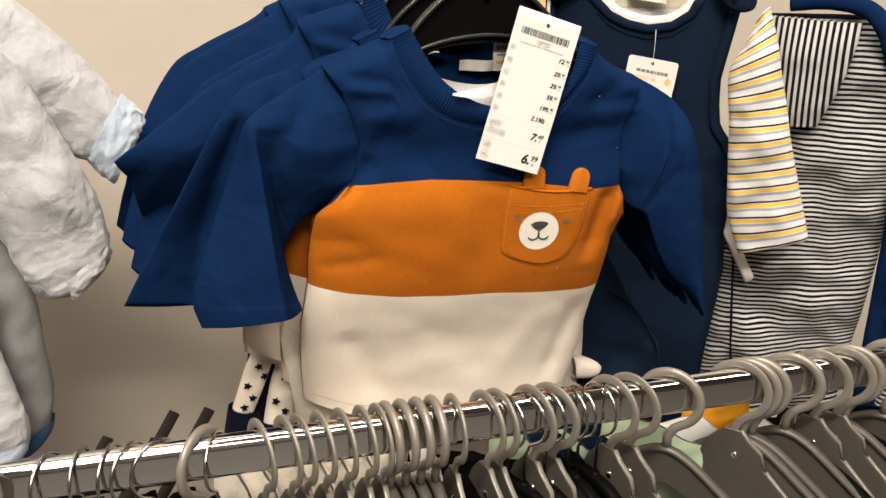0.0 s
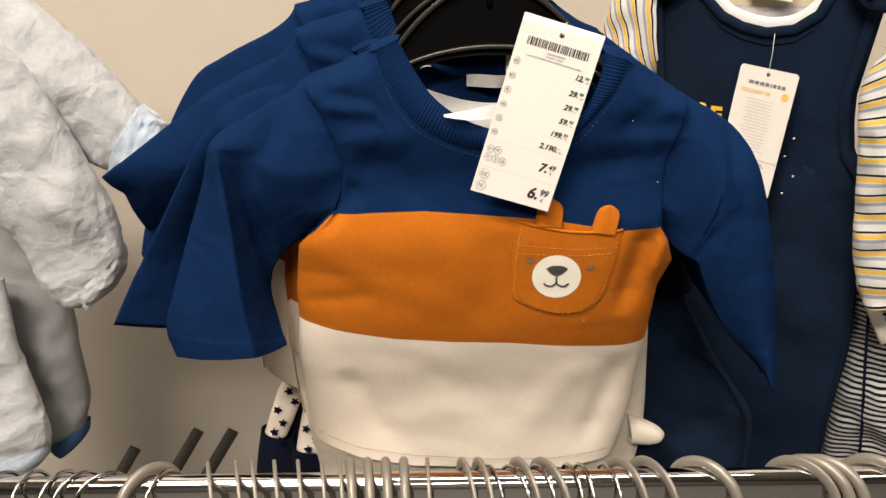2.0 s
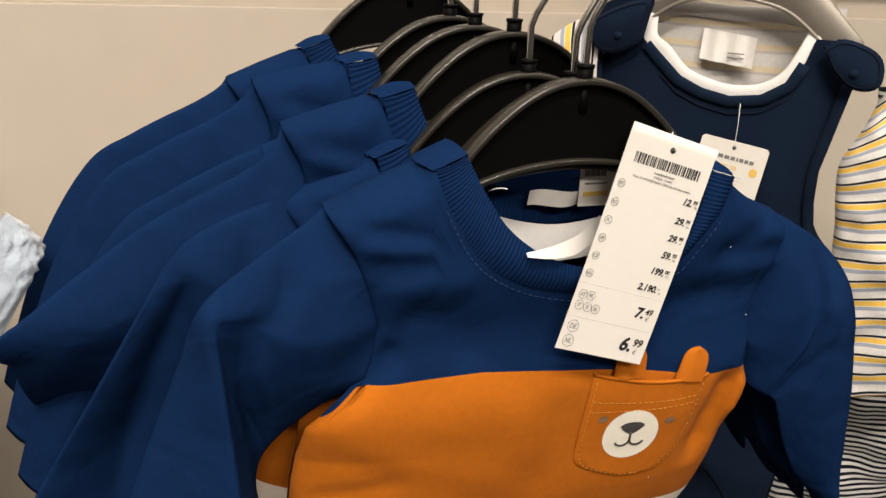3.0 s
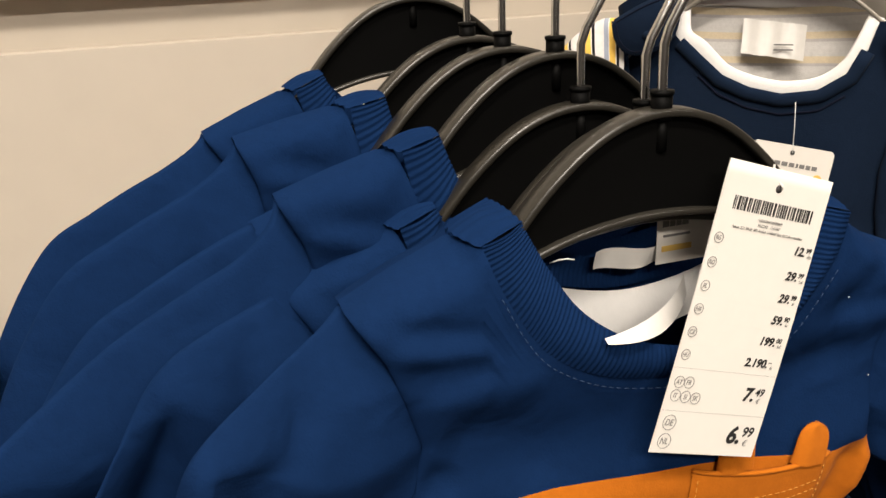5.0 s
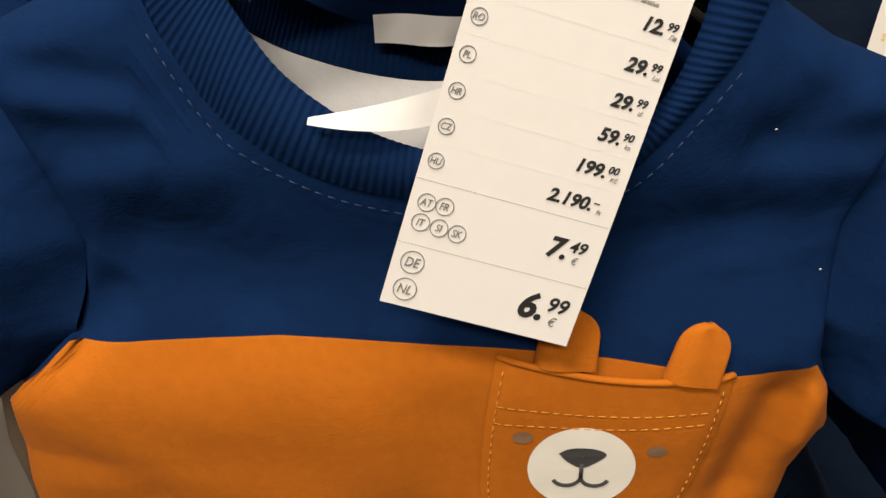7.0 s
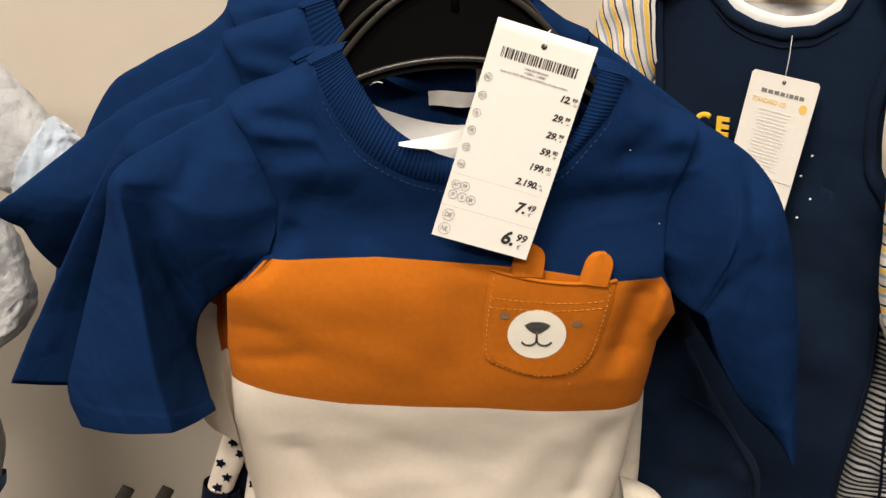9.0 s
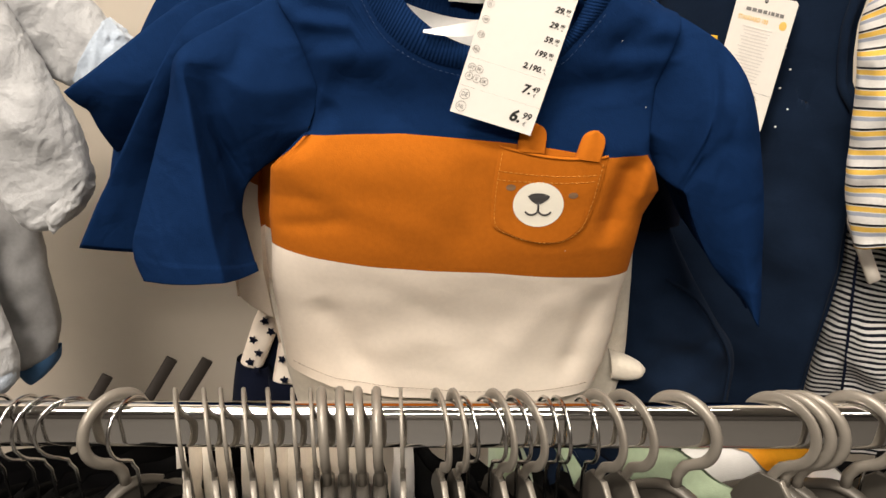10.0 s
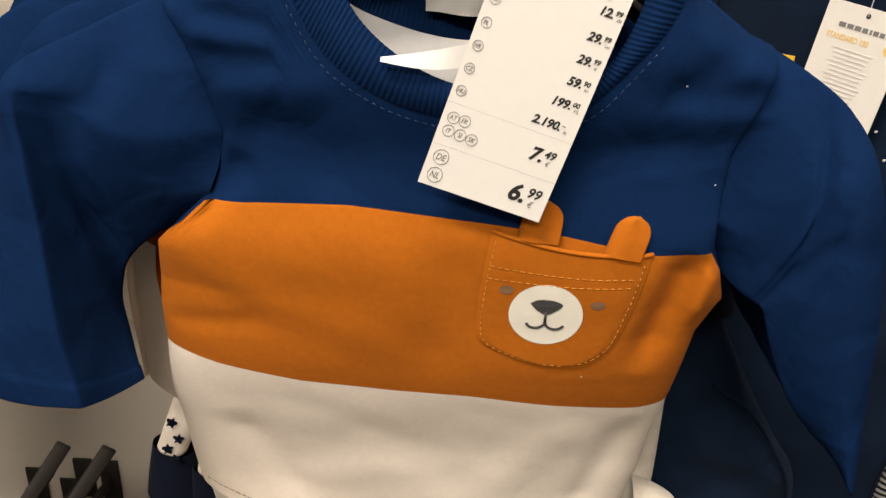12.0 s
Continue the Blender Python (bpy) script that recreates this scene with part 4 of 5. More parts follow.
def make_drape(material, seed, top=-0.125, length=0.50, half=0.145, thick=0.007, middle=0.0, slope=0.45, label=""):
    """A garment hung from a rail hanger."""
    ob = thing("hanging_garment", label, "garment", "garments on the rail")
    rows = []
    for j in range(26):
        v = j / 25
        row = []
        for i in range(44):
            a = 2 * math.pi * i / 44
            c, s = math.cos(a), math.sin(a)
            x = half * (0.97 + 0.06 * v) * math.copysign(abs(c) ** 0.8, c)
            z = top - slope * abs(x) * (1 - v) ** 2 - (length * v ** 1.15)
            if j == 0:
                x, s = x * 0.99, s * 0.15
                z += 0.004
            w = 0.006 * fold(x, 0, z, seed, 0.05) + 0.003 * fold(x, 2, z, seed, 0.02)
            y = thick * (0.6 + 1.0 * v) * s + w * min(1, 0.2 + 3 * v)
            row.append((x + middle, y, z + 0.008 * fold(x, 3, 0, seed, 0.025)))
        rows.append(row)
    part("cloth", sheet(rows, closed=True), material, ob)
    return ob


clip, paddle, wire = make_clip_hanger(), make_paddle_hanger(), make_wire_hanger()
DRAPES = {
    "black": make_drape(BLACK_CLOTH, 2, top=-0.080, half=0.125, middle=-0.025, slope=0.42, label="black garment hanging on the rail"),
    "charcoal": make_drape(CHARCOAL, 5, top=-0.100, half=0.125, middle=-0.020, slope=0.42, label="charcoal garment hanging on the rail"),
    "cream": make_drape(CREAM_PLUSH, 7, top=-0.076, half=0.055, middle=-0.078, thick=0.015, slope=0.2, label="cream velour garment hanging on the rail"),
    "beige": make_drape(BEIGE, 9, top=-0.120, half=0.09, middle=-0.03, label="beige garment hanging on the rail"),
    "green": make_drape(GREEN, 11, top=-0.078, half=0.05, middle=-0.070, thick=0.016, slope=0.2, label="sage green garment hanging on the rail"),
    "navy": make_drape(NAVY, 13, top=-0.070, half=0.06, middle=-0.075, thick=0.014, label="navy garment hanging on the rail"),
    "yellow": make_drape(YELLOW, 15, top=-0.060, half=0.032, middle=-0.085, thick=0.016, slope=0.2, label="marigold garment hanging on the rail"),
    "white": make_drape(WHITE_COTTON, 17, top=-0.080, half=0.055, middle=-0.070, thick=0.012, label="white garment hanging on the rail"),
    "red": make_drape(RED, 19, top=-0.110, half=0.10, label="dark red garment hanging on the rail"),
}
# Place along the rail, kind of hanger, swivel and garment.
ON_RAIL = [
    (-0.235, "p", 20, "black"), (-0.205, "w", -25, "black"), (-0.178, "p", 28, "white"), (-0.140, "w", -20, "black"), (-0.118, "w", -12, "black"),
    (-0.098, "w", -18, "black"), (-0.085, "w", -32, "black"), (-0.068, "w", -46, "black"), (-0.036, "p", -34, "charcoal"), (-0.026, "w", -20, "black"),
    (0.007, "c", 18, "cream"), (0.026, "c", 17, "cream"), (0.037, "c", 16, "charcoal"), (0.052, "c", 14, "cream"), (0.068, "c", 13, "cream"), (0.084, "c", 11, "cream"), (0.096, "c", 10, "charcoal"),
    (0.103, "p", 9, "cream"), (0.115, "p", 8, "charcoal"), (0.127, "p", 7, "cream"), (0.139, "p", 5, "charcoal"), (0.155, "c", 4, "white"),
    (0.181, "c", 14, "black"), (0.192, "c", 14, "beige"), (0.199, "w", 18, "black"), (0.214, "w", 26, "black"), (0.220, "c", 20, "beige"), (0.232, "w", 20, "black"), (0.237, "c", 26, "charcoal"),
    (0.252, "w", 14, "green"), (0.260, "w", 12, "black"), (0.277, "w", 14, "black"),
    (0.288, "c", 24, "navy"), (0.306, "c", 28, "green"), (0.341, "p", 46, "navy"), (0.405, "c", 44, "green"), (0.414, "p", 44, "red"), (0.423, "p", 46, "charcoal"),
    (0.456, "p", 44, "white"), (0.466, "w", 40, "black"), (0.484, "c", 40, "yellow"), (0.508, "c", 42, "white"), (0.517, "p", 42, "charcoal"), (0.560, "p", 38, "black"), (0.585, "c", 36, "beige"), (0.62, "p", 30, "black"),
]
KINDS = {"c": clip, "p": paddle, "w": wire}
for x, kind, swivel, what in ON_RAIL:
    m = pose(x, RY, RZ + 0.0003, 0, 0, -90 + swivel)
    copy_thing(KINDS[kind], m)
    copy_thing(DRAPES[what], m)
for source in (clip, paddle, wire, *DRAPES.values()):
    for o in (*source.children_recursive, source):
        bpy.data.objects.remove(o)


# ---- dungarees and overall on an arm that stands askew to the wall ----
# Local x runs along the clothes, local y away from the viewer.
ASKEW = Matrix.Translation((0.455, 0.912, 0)) @ Matrix.Rotation(radians(-45), 4, "Z")


def askew(ob):
    ob.matrix_basis = ASKEW @ Matrix.Translation(ob.location)
    return ob


dung = thing("dungarees", "navy jersey baby dungarees over a striped top, with a card tag", "dungarees", at=(0.01, 0, 1.0))
DSIDES = [(0.95, -0.098, 0.108), (1.07, -0.102, 0.114), (1.19, -0.108, 0.126), (1.25, -0.110, 0.124), (1.335, -0.116, 0.129), (1.352, -0.100, 0.121), (1.365, -0.096, 0.108), (1.39, -0.094, 0.104), (1.42, -0.096, 0.103), (1.475, -0.102, 0.113), (1.56, -0.112, 0.128)]
DTOP = [(-0.112, 1.538), (-0.092, 1.550), (-0.064, 1.553), (-0.060, 1.520), (-0.045, 1.5065), (-0.024, 1.488), (-0.003, 1.479), (0.022, 1.4745), (0.049, 1.4785), (0.069, 1.492), (0.078, 1.512), (0.082, 1.530), (0.100, 1.530), (0.128, 1.510)]
rows_f, rows_b = [], []
for j in range(96):
    v = j / 95
    rf, rb = [], []
    for i in range(76):
        u = i / 75
        z = 1.2
        for _ in range(4):
            x0, x1 = (float(np.interp(z, [s[0] for s in DSIDES], [s[k] for s in DSIDES])) for k in (1, 2))
            x = x0 + (x1 - x0) * u
            z = 0.96 + (curve_at(DTOP, x) - 0.96) * v
        e = abs(2 * u - 1)
        r = 0.020 * (1 - math.sqrt(max(0, 1 - e ** 4)))
        w = 0.007 * fold(x, 0, z, 31, 0.07) + 0.002 * fold(x, 0, z, 33, 0.025) + 0.006 * noise.noise(Vector((x * 26, 0, z * 3)))
        rf.append((x, r - w * min(1.0, max(0.25, (1.46 - z) * 8)) + 0.006 * math.sin(max(0, 1.4 - z) * 5), z))
        rb.append((x, 0.040 - r, z))
    rows_f.append(rf)
    rows_b.append(rb)
part("bib", sheet(rows_f), NAVY, dung)
part("back", sheet(rows_b), NAVY, dung)
top_line = rows_f[-1]
neck_edge = [Vector(p) + Vector((0, -0.0015, -0.002)) for p in top_line if -0.058 < p[0] < 0.080]
part("neck_binding", sweep(neck_edge, 0.010, 0.005, True, 10), NAVY, dung)
inner_edge = [Vector(p) + Vector((0, -0.0008, -0.013)) for p in top_line if -0.040 < p[0] < 0.066]
part("neck_seam", sweep(inner_edge, 0.0016, 0.0016, True, 6), NAVY_DARK, dung)
for side in (0, 75):
    edge = [Vector(rows_f[j][side]) + Vector((0.004 if side == 0 else -0.004, -0.014, 0)) for j in range(60, 92)]
    part("armhole_binding", sweep(edge, 0.009, 0.006, True, 10), NAVY, dung)


def strap(corners):
    """A rounded shoulder strap tab with a sewn edge and a snap."""
    outline = [tuple(p) for p in smooth_keys(corners + corners[:1], 33)[:-1]]
    cx, cz = (sum(p[k] for p in outline) / len(outline) for k in (0, 1))
    ob = part("strap", plate(outline, -0.013, 0.009, 0.0026), NAVY, dung)
    rim = [(cx + (x - cx) * 0.84, -0.0131, cz + (z - cz) * 0.84) for x, z in outline]
    part("strap_seam", sweep(rim + rim[:1], 0.0010, 0.0008, True, 6), NAVY_DARK, ob)
    part("snap", sweep([(cx, -0.0142, cz - 0.006), (cx, -0.011, cz - 0.006)], 0.007, 0.007, True, 16, Vector((1, 0, 0))), NAVY, ob)


strap([(-0.107, 1.531), (-0.104, 1.516), (-0.093, 1.505), (-0.075, 1.507), (-0.059, 1.517), (-0.054, 1.537), (-0.052, 1.554), (-0.080, 1.546)])
strap([(0.089, 1.525), (0.098, 1.510), (0.113, 1.496), (0.128, 1.494), (0.137, 1.501), (0.135, 1.518), (0.123, 1.528), (0.102, 1.533)])
yl = -0.010
part("letter", sweep(arc(-0.035, 1.392, 0.0085, 55, 305, 14, yl), 0.0045, 0.0012, False), YELLOW_PRINT, dung, "yellow printed letter C")
part("letter", merged([box(-0.0235, -0.0190, yl - 0.0006, yl + 0.0006, 1.3835, 1.4005)] + [box(-0.0192, -0.0120, yl - 0.0006, yl + 0.0006, z, z + 0.0038) for z in (1.3835, 1.3901, 1.3967)]), YELLOW_PRINT, dung, "yellow printed letter E", smooth=False)
rng2 = random.Random(8)
for k in range(5):
    x, z = 0.054 + rng2.uniform(0, 0.012), 1.325 + 0.018 * k
    part("printed_speck", sweep([(x, -0.0105, z), (x, -0.0085, z)], 0.0017, 0.0017, True, 8, Vector((1, 0, 0))), WHITE_COTTON, dung)
askew(dung)

striped_top = thing("striped_baby_top", "white, yellow, grey and black striped baby top", "top", at=(0.01, 0.01, 1.2))
S_L = [(-0.100, 1.530, -0.094, 1.430, 0.012, 0.014), (-0.122, 1.530, -0.104, 1.420, 0.012, 0.017), (-0.150, 1.510, -0.112, 1.408, 0.010, 0.018), (-0.166, 1.478, -0.118, 1.392, 0.008, 0.017), (-0.174, 1.44, -0.122, 1.37, 0.008, 0.015), (-0.180, 1.33, -0.126, 1.31, 0.008, 0.014), (-0.184, 1.24, -0.126, 1.23, 0.008, 0.014)]
S_R = [(0.149, 1.500, 0.138, 1.487, 0.004, 0.010), (0.1545, 1.488, 0.130, 1.462, -0.004, 0.014), (0.1645, 1.462, 0.119, 1.436, -0.012, 0.018), (0.173, 1.430, 0.120, 1.412, -0.016, 0.019), (0.183, 1.394, 0.1245, 1.385, -0.018, 0.019), (0.192, 1.360, 0.128, 1.345, -0.020, 0.018), (0.2015, 1.328, 0.131, 1.312, -0.021, 0.018), (0.211, 1.296, 0.1345, 1.278, -0.021, 0.017), (0.221, 1.262, 0.150, 1.237, -0.020, 0.016)]
part("sleeve", tube(S_L, 60, 44, 41, 0.005), MULTI, striped_top)
part("sleeve", tube(S_R, 90, 54, 43, 0.006), MULTI, striped_top)
inner = [[(x, 0.034 + 0.003 * math.sin(x * 40), 1.45 + (1.549 + 0.6 * x * x - 1.45) * t) for x in np.linspace(-0.085, 0.10, 40)] for t in np.linspace(0, 1, 20)]
part("back_lining", sheet(inner), MULTI_PALE, striped_top, "pale inside of the striped knit")
rim = smooth_keys([(-0.058, 0.014, 1.545), (-0.054, 0.004, 1.520), (-0.040, 0.003, 1.5085), (-0.022, 0.002, 1.4915), (-0.003, 0.002, 1.4835), (0.022, 0.002, 1.479), (0.048, 0.002, 1.483), (0.066, 0.003, 1.496), (0.076, 0.006, 1.515), (0.084, 0.014, 1.538)], 60)
part("collar", sweep([tuple(p) for p in rim], 0.015, 0.004, True, 10), WHITE_COTTON, striped_top, "white ribbed collar")
part("back_collar", sweep([tuple(p) for p in smooth_keys([(-0.058, 0.016, 1.547), (-0.03, 0.028, 1.546), (0.01, 0.031, 1.544), (0.05, 0.028, 1.545), (0.084, 0.016, 1.541)], 40)], 0.013, 0.004, True, 10), WHITE_COTTON, striped_top)
part("size_label", sheet([[(-0.012 + 0.046 * s, 0.026 - 0.005 * t + 0.0016 * math.sin(s * 17), 1.530 - 0.026 * t - 0.005 * s) for s in np.linspace(0, 1, 16)] for t in np.linspace(0, 1, 5)]), SATIN, striped_top, "white satin size label")
part("size_print", merged([box(0.012, 0.026, 0.0190, 0.0194, 1.5065, 1.5077), box(0.012, 0.026, 0.0190, 0.0194, 1.5105, 1.5115)]), INK_GREY, striped_top, "unreadable grey print", smooth=False)
askew(striped_top)

broad = thing("shirt_hanger", "greige plastic hanger holding navy dungarees", "hanger", at=(0.01, 0.012, 1.56))
bow = smooth_keys([(-0.100, 1.535), (-0.080, 1.553), (-0.056, 1.572), (-0.030, 1.588), (0.010, 1.594), (0.050, 1.588), (0.076, 1.572), (0.098, 1.550), (0.118, 1.530)], 41)
part("body", plate([tuple(p) for p in bow] + [(x, z - 0.036) for x, z in bow][::-1], 0.010, 0.006, 0.001), GREIGE, broad)
part("rim", sweep([(x, 0.013, z - 0.036) for x, z in bow], 0.003, 0.009, False), GREIGE, broad)
part("hook", sweep([(0.010, 0.013, 1.588), (0.010, 0.013, 1.620), (0.026, 0.013, 1.636)] + [(x + 0.010, 0.013, z) for x, _, z in arc(0, 1.655, 0.0215, -30, 195, 18)], 0.005, 0.005, True, 10), GREIGE, broad)
askew(broad)
arm2 = thing("chrome_display_arm", "chrome display arm standing askew on the shop wall", "arm", at=(0.455, 1.0, 1.67))
hang = ASKEW @ Vector((0.010, 0.013, 1.6705))
tip, root = ASKEW @ Vector((0.010, -0.10, 1.6705)), Vector((0.610, WALL_Y - 0.004, 1.6705))
root.x = hang.x + (WALL_Y - 0.004 - hang.y)
part("rod", sweep([tip, hang, root], 0.010, 0.010, True, 12, Vector((0, 0, 1))), CHROME, arm2)
part("wall_plate", box(root.x - 0.028, root.x + 0.028, WALL_Y - 0.008, WALL_Y - 0.002, 1.63, 1.71, 0.001), CHROME, arm2)

# Card tag on the dungarees.
card2 = thing("card_tag", "ivory card tag with gold and grey print on a thread", "card tag")
part("card", plate([(-0.027, 0.002), (-0.025, 0), (0.025, 0), (0.027, 0.002), (0.027, 0.098), (0.025, 0.1), (-0.025, 0.1), (-0.027, 0.098)], 0, 0.0006), PAPER_GREY, card2, smooth=False)


def card_bar(x0, x1, z, h, mat):
    part("printed_bar", box(x0, x1, -0.0003, 0.0, z, z + h), mat, card2, smooth=False)


for x0, x1 in ((-0.016, -0.0115), (-0.0105, -0.0065), (-0.0055, -0.0015), (-0.0005, 0.003), (0.0042, 0.0056), (0.0065, 0.0098), (0.0107, 0.0137), (0.0146, 0.018)):
    card_bar(x0, x1, 0.0865, 0.0026, INK_GREY)
lettering("STANDARD 100", 0.0046, Matrix.Translation((-0.0215, -0.0003, 0.0795)) @ LIE @ Matrix.Diagonal((0.85, 1, 1, 1)), INK_GOLD, card2, bold=0.00008)
part("gold_seal", sweep([(0.0195, -0.0003, 0.081), (0.0195, 0.0, 0.081)], 0.0065, 0.0065, True, 18, Vector((1, 0, 0))), INK_GOLD, card2, smooth=False)
for k in range(17):
    card_bar(-0.015 + 0.0015 * (k % 3), 0.012 - 0.001 * (k % 4), 0.0745 - 0.0025 * k, 0.0008, PAPER_INK)
card_bar(-0.026, 0.026, 0.0285, 0.0002, INK_GREY)
for text, z, size in (("1.890.-", 0.0225, 0.0050), ("6.49", 0.0125, 0.0062), ("5.99", 0.003, 0.0062)):
    lettering(text, size, Matrix.Translation((0.004, -0.0003, z)) @ LIE @ Matrix.Diagonal((0.85, 1, 1, 1)), INK, card2, shear=0.2, bold=0.0001)
part("hole", sweep([(0, -0.0004, 0.0955), (0, 0, 0.0955)], 0.003, 0.003, True, 12, Vector((1, 0, 0))), PRINT_DARK, card2, smooth=False)
part("thread", sweep([(0, -0.0006, 0.0955), (-0.003, 0.004, 0.112), (-0.006, 0.006, 0.126)], 0.0006, 0.0006, True, 6), THREAD, card2)
card2.matrix_basis = ASKEW @ Matrix.Translation((0.0215, -0.025, 1.324)) @ Matrix.Rotation(radians(7), 4, "Y") @ Matrix.Rotation(radians(-4), 4, "X") @ Matrix.Diagonal((1.06, 1, 1.19, 1))


# ---- black and white striped overall ----
overall = thing("striped_overall", "black and white striped baby overall with a navy collar", "overall", at=(0.22, 0.05, 1.0))
O_BODY = [(0.135, 1.490, 0.330, 1.490, 0.058, 0.020), (0.140, 1.44, 0.330, 1.44, 0.056, 0.026), (0.135, 1.36, 0.320, 1.36, 0.056, 0.026), (0.114, 1.26, 0.292, 1.28, 0.056, 0.025), (0.108, 1.19, 0.286, 1.22, 0.058, 0.024), (0.107, 1.13, 0.280, 1.16, 0.060, 0.024), (0.103, 1.05, 0.272, 1.10, 0.062, 0.023), (0.098, 0.97, 0.268, 1.02, 0.062, 0.021)]
part("body", tube(O_BODY, 120, 90, 51, 0.012, 0.06), BRETON, overall)
# A dark strip stands in for the shade between the legs.
part("leg_fold", sweep([(0.135, 0.034, 1.22), (0.140, 0.035, 1.15), (0.146, 0.036, 1.08), (0.148, 0.038, 1.02)], 0.003, 0.003, True, 8), NAVY_DARK, overall)
O_SLV = [(0.147, 1.490, 0.238, 1.485, 0.022, 0.009), (0.156, 1.455, 0.235, 1.458, 0.018, 0.012), (0.167, 1.415, 0.226, 1.420, 0.016, 0.012), (0.180, 1.374, 0.208, 1.376, 0.020, 0.008)]
part("sleeve", tube(O_SLV, 40, 40, 53, 0.003), BRETON_SIDE, overall, "folded striped sleeve")
part("collar", sweep([tuple(p) for p in smooth_keys([(0.165, 0.030, 1.503), (0.205, 0.026, 1.506), (0.242, 0.022, 1.498), (0.262, 0.022, 1.475), (0.275, 0.026, 1.44)], 30)], 0.018, 0.012, True, 12), BLUE, overall, "navy ribbed collar")
part("hem_band", sweep([tuple(p) for p in smooth_keys([(0.225, 0.032, 1.085), (0.245, 0.028, 1.100), (0.262, 0.028, 1.104), (0.276, 0.032, 1.096)], 20)], 0.012, 0.006, True, 10), BRETON, overall)
askew(overall)
navy_top = thing("navy_baby_top", "navy blue baby top hung beside a striped overall", "top", at=(0.34, 0.03, 1.0))
part("body", tube([(0.280, 1.45, 0.40, 1.45, 0.030, 0.016), (0.288, 1.30, 0.40, 1.30, 0.028, 0.018), (0.288, 1.20, 0.39, 1.20, 0.030, 0.018), (0.286, 1.02, 0.39, 1.02, 0.032, 0.018)], 50, 40, 57, 0.006), BLUE, navy_top)
askew(navy_top)
side_stripe = thing("striped_trousers", "black and white striped trousers hung beside a navy top", "trousers", at=(0.36, 0.0, 1.0))
part("leg", tube([(0.310, 1.25, 0.42, 1.25, 0.005, 0.014), (0.310, 1.12, 0.42, 1.12, 0.005, 0.016), (0.312, 1.0, 0.42, 1.0, 0.005, 0.016)], 50, 36, 59, 0.004), BRETON, side_stripe)
askew(side_stripe)
clip_stick = thing("plastic_clip", "bone-coloured plastic clip stick below a striped sleeve", "clip", at=(0.574, 0.832, 1.22))
part("stick", sweep([tuple(p) for p in smooth_keys([(0.560, 0.850, 1.262), (0.564, 0.846, 1.247), (0.573, 0.834, 1.222), (0.583, 0.820, 1.194), (0.5845, 0.819, 1.190)], 14)], 0.012, 0.006, False), BONE, clip_stick)

# Trouser leg between the shirts and the dungarees.
leg = thing("navy_trousers", "navy jersey trousers with a raised side seam", "trousers", at=(0.40, 0.78, 1.0))
L_KEYS = [(0.335, 1.262, 0.375, 1.262, 0.775, 0.012), (0.330, 1.225, 0.400, 1.215, 0.772, 0.018), (0.328, 1.19, 0.424, 1.175, 0.770, 0.021), (0.328, 1.15, 0.444, 1.142, 0.770, 0.022), (0.330, 1.09, 0.446, 1.088, 0.772, 0.022), (0.332, 1.0, 0.440, 1.0, 0.775, 0.020)]
part("leg", tube(L_KEYS, 70, 50, 61, 0.006), NAVY, leg)
part("side_seam", sweep([(a, 0.752, b) for a, b in smooth_keys([(0.372, 1.222), (0.398, 1.204), (0.420, 1.174), (0.436, 1.140), (0.436, 1.09)], 30)], 0.003, 0.003, True, 6), NAVY, leg)
part("waist", tube([(0.290, 1.370, 0.375, 1.370, 0.785, 0.012), (0.288, 1.325, 0.385, 1.325, 0.785, 0.015), (0.300, 1.26, 0.385, 1.262, 0.778, 0.014)], 30, 36, 63, 0.004), NAVY_DARK, leg)

# Cream set behind the shirts: printed trousers and a velour jacket.
star = thing("star_trousers", "cream baby trousers with dark stars and navy cuffs", "trousers", at=(0.02, 0.80, 1.0))
SL = [((0.016, 1.285, 0.040, 1.285, 0.806, 0.010), (0.012, 1.19, 0.036, 1.19, 0.804, 0.011), (-0.002, 1.15, 0.022, 1.145, 0.802, 0.011), (-0.016, 1.112, 0.006, 1.108, 0.800, 0.011)),
      ((0.036, 1.285, 0.070, 1.285, 0.803, 0.010), (0.034, 1.18, 0.064, 1.18, 0.801, 0.010), (0.022, 1.13, 0.052, 1.13, 0.799, 0.011), (0.014, 1.094, 0.044, 1.091, 0.797, 0.011))]
for keys in SL:
    lg = part("leg", tube(list(keys), 40, 30, 71, 0.003), CREAM, star)
    ks = smooth_keys(keys, 12)
    for q in range(1, 12):
        ax, az, bx, bz, y, d = ks[q]
        f = (0.25, 0.62, 0.42, 0.8)[q % 4]
        cx, cz = ax + (bx - ax) * f, az + (bz - az) * f
        pts = [((0.0042 if k % 2 == 0 else 0.0018) * math.sin(math.pi * k / 5 + q), (0.0042 if k % 2 == 0 else 0.0018) * math.cos(math.pi * k / 5 + q)) for k in range(10)]
        part("printed_star", plate([(cx + px, cz + pz) for px, pz in pts], y - d - 0.0035, 0.003), NAVY_DARK, lg, smooth=False)
part("cuff", tube([(-0.020, 1.114, 0.010, 1.106, 0.802, 0.012), (-0.026, 1.085, 0.016, 1.078, 0.802, 0.013), (-0.029, 1.066, 0.018, 1.050, 0.802, 0.013)], 16, 30, 73, 0.002), NAVY_DARK, star, "navy cuff")
part("cuff", tube([(0.010, 1.098, 0.048, 1.090, 0.799, 0.012), (0.006, 1.07, 0.050, 1.06, 0.799, 0.013), (0.004, 1.045, 0.052, 1.035, 0.799, 0.013)], 16, 30, 74, 0.002), NAVY_DARK, star, "navy cuff")
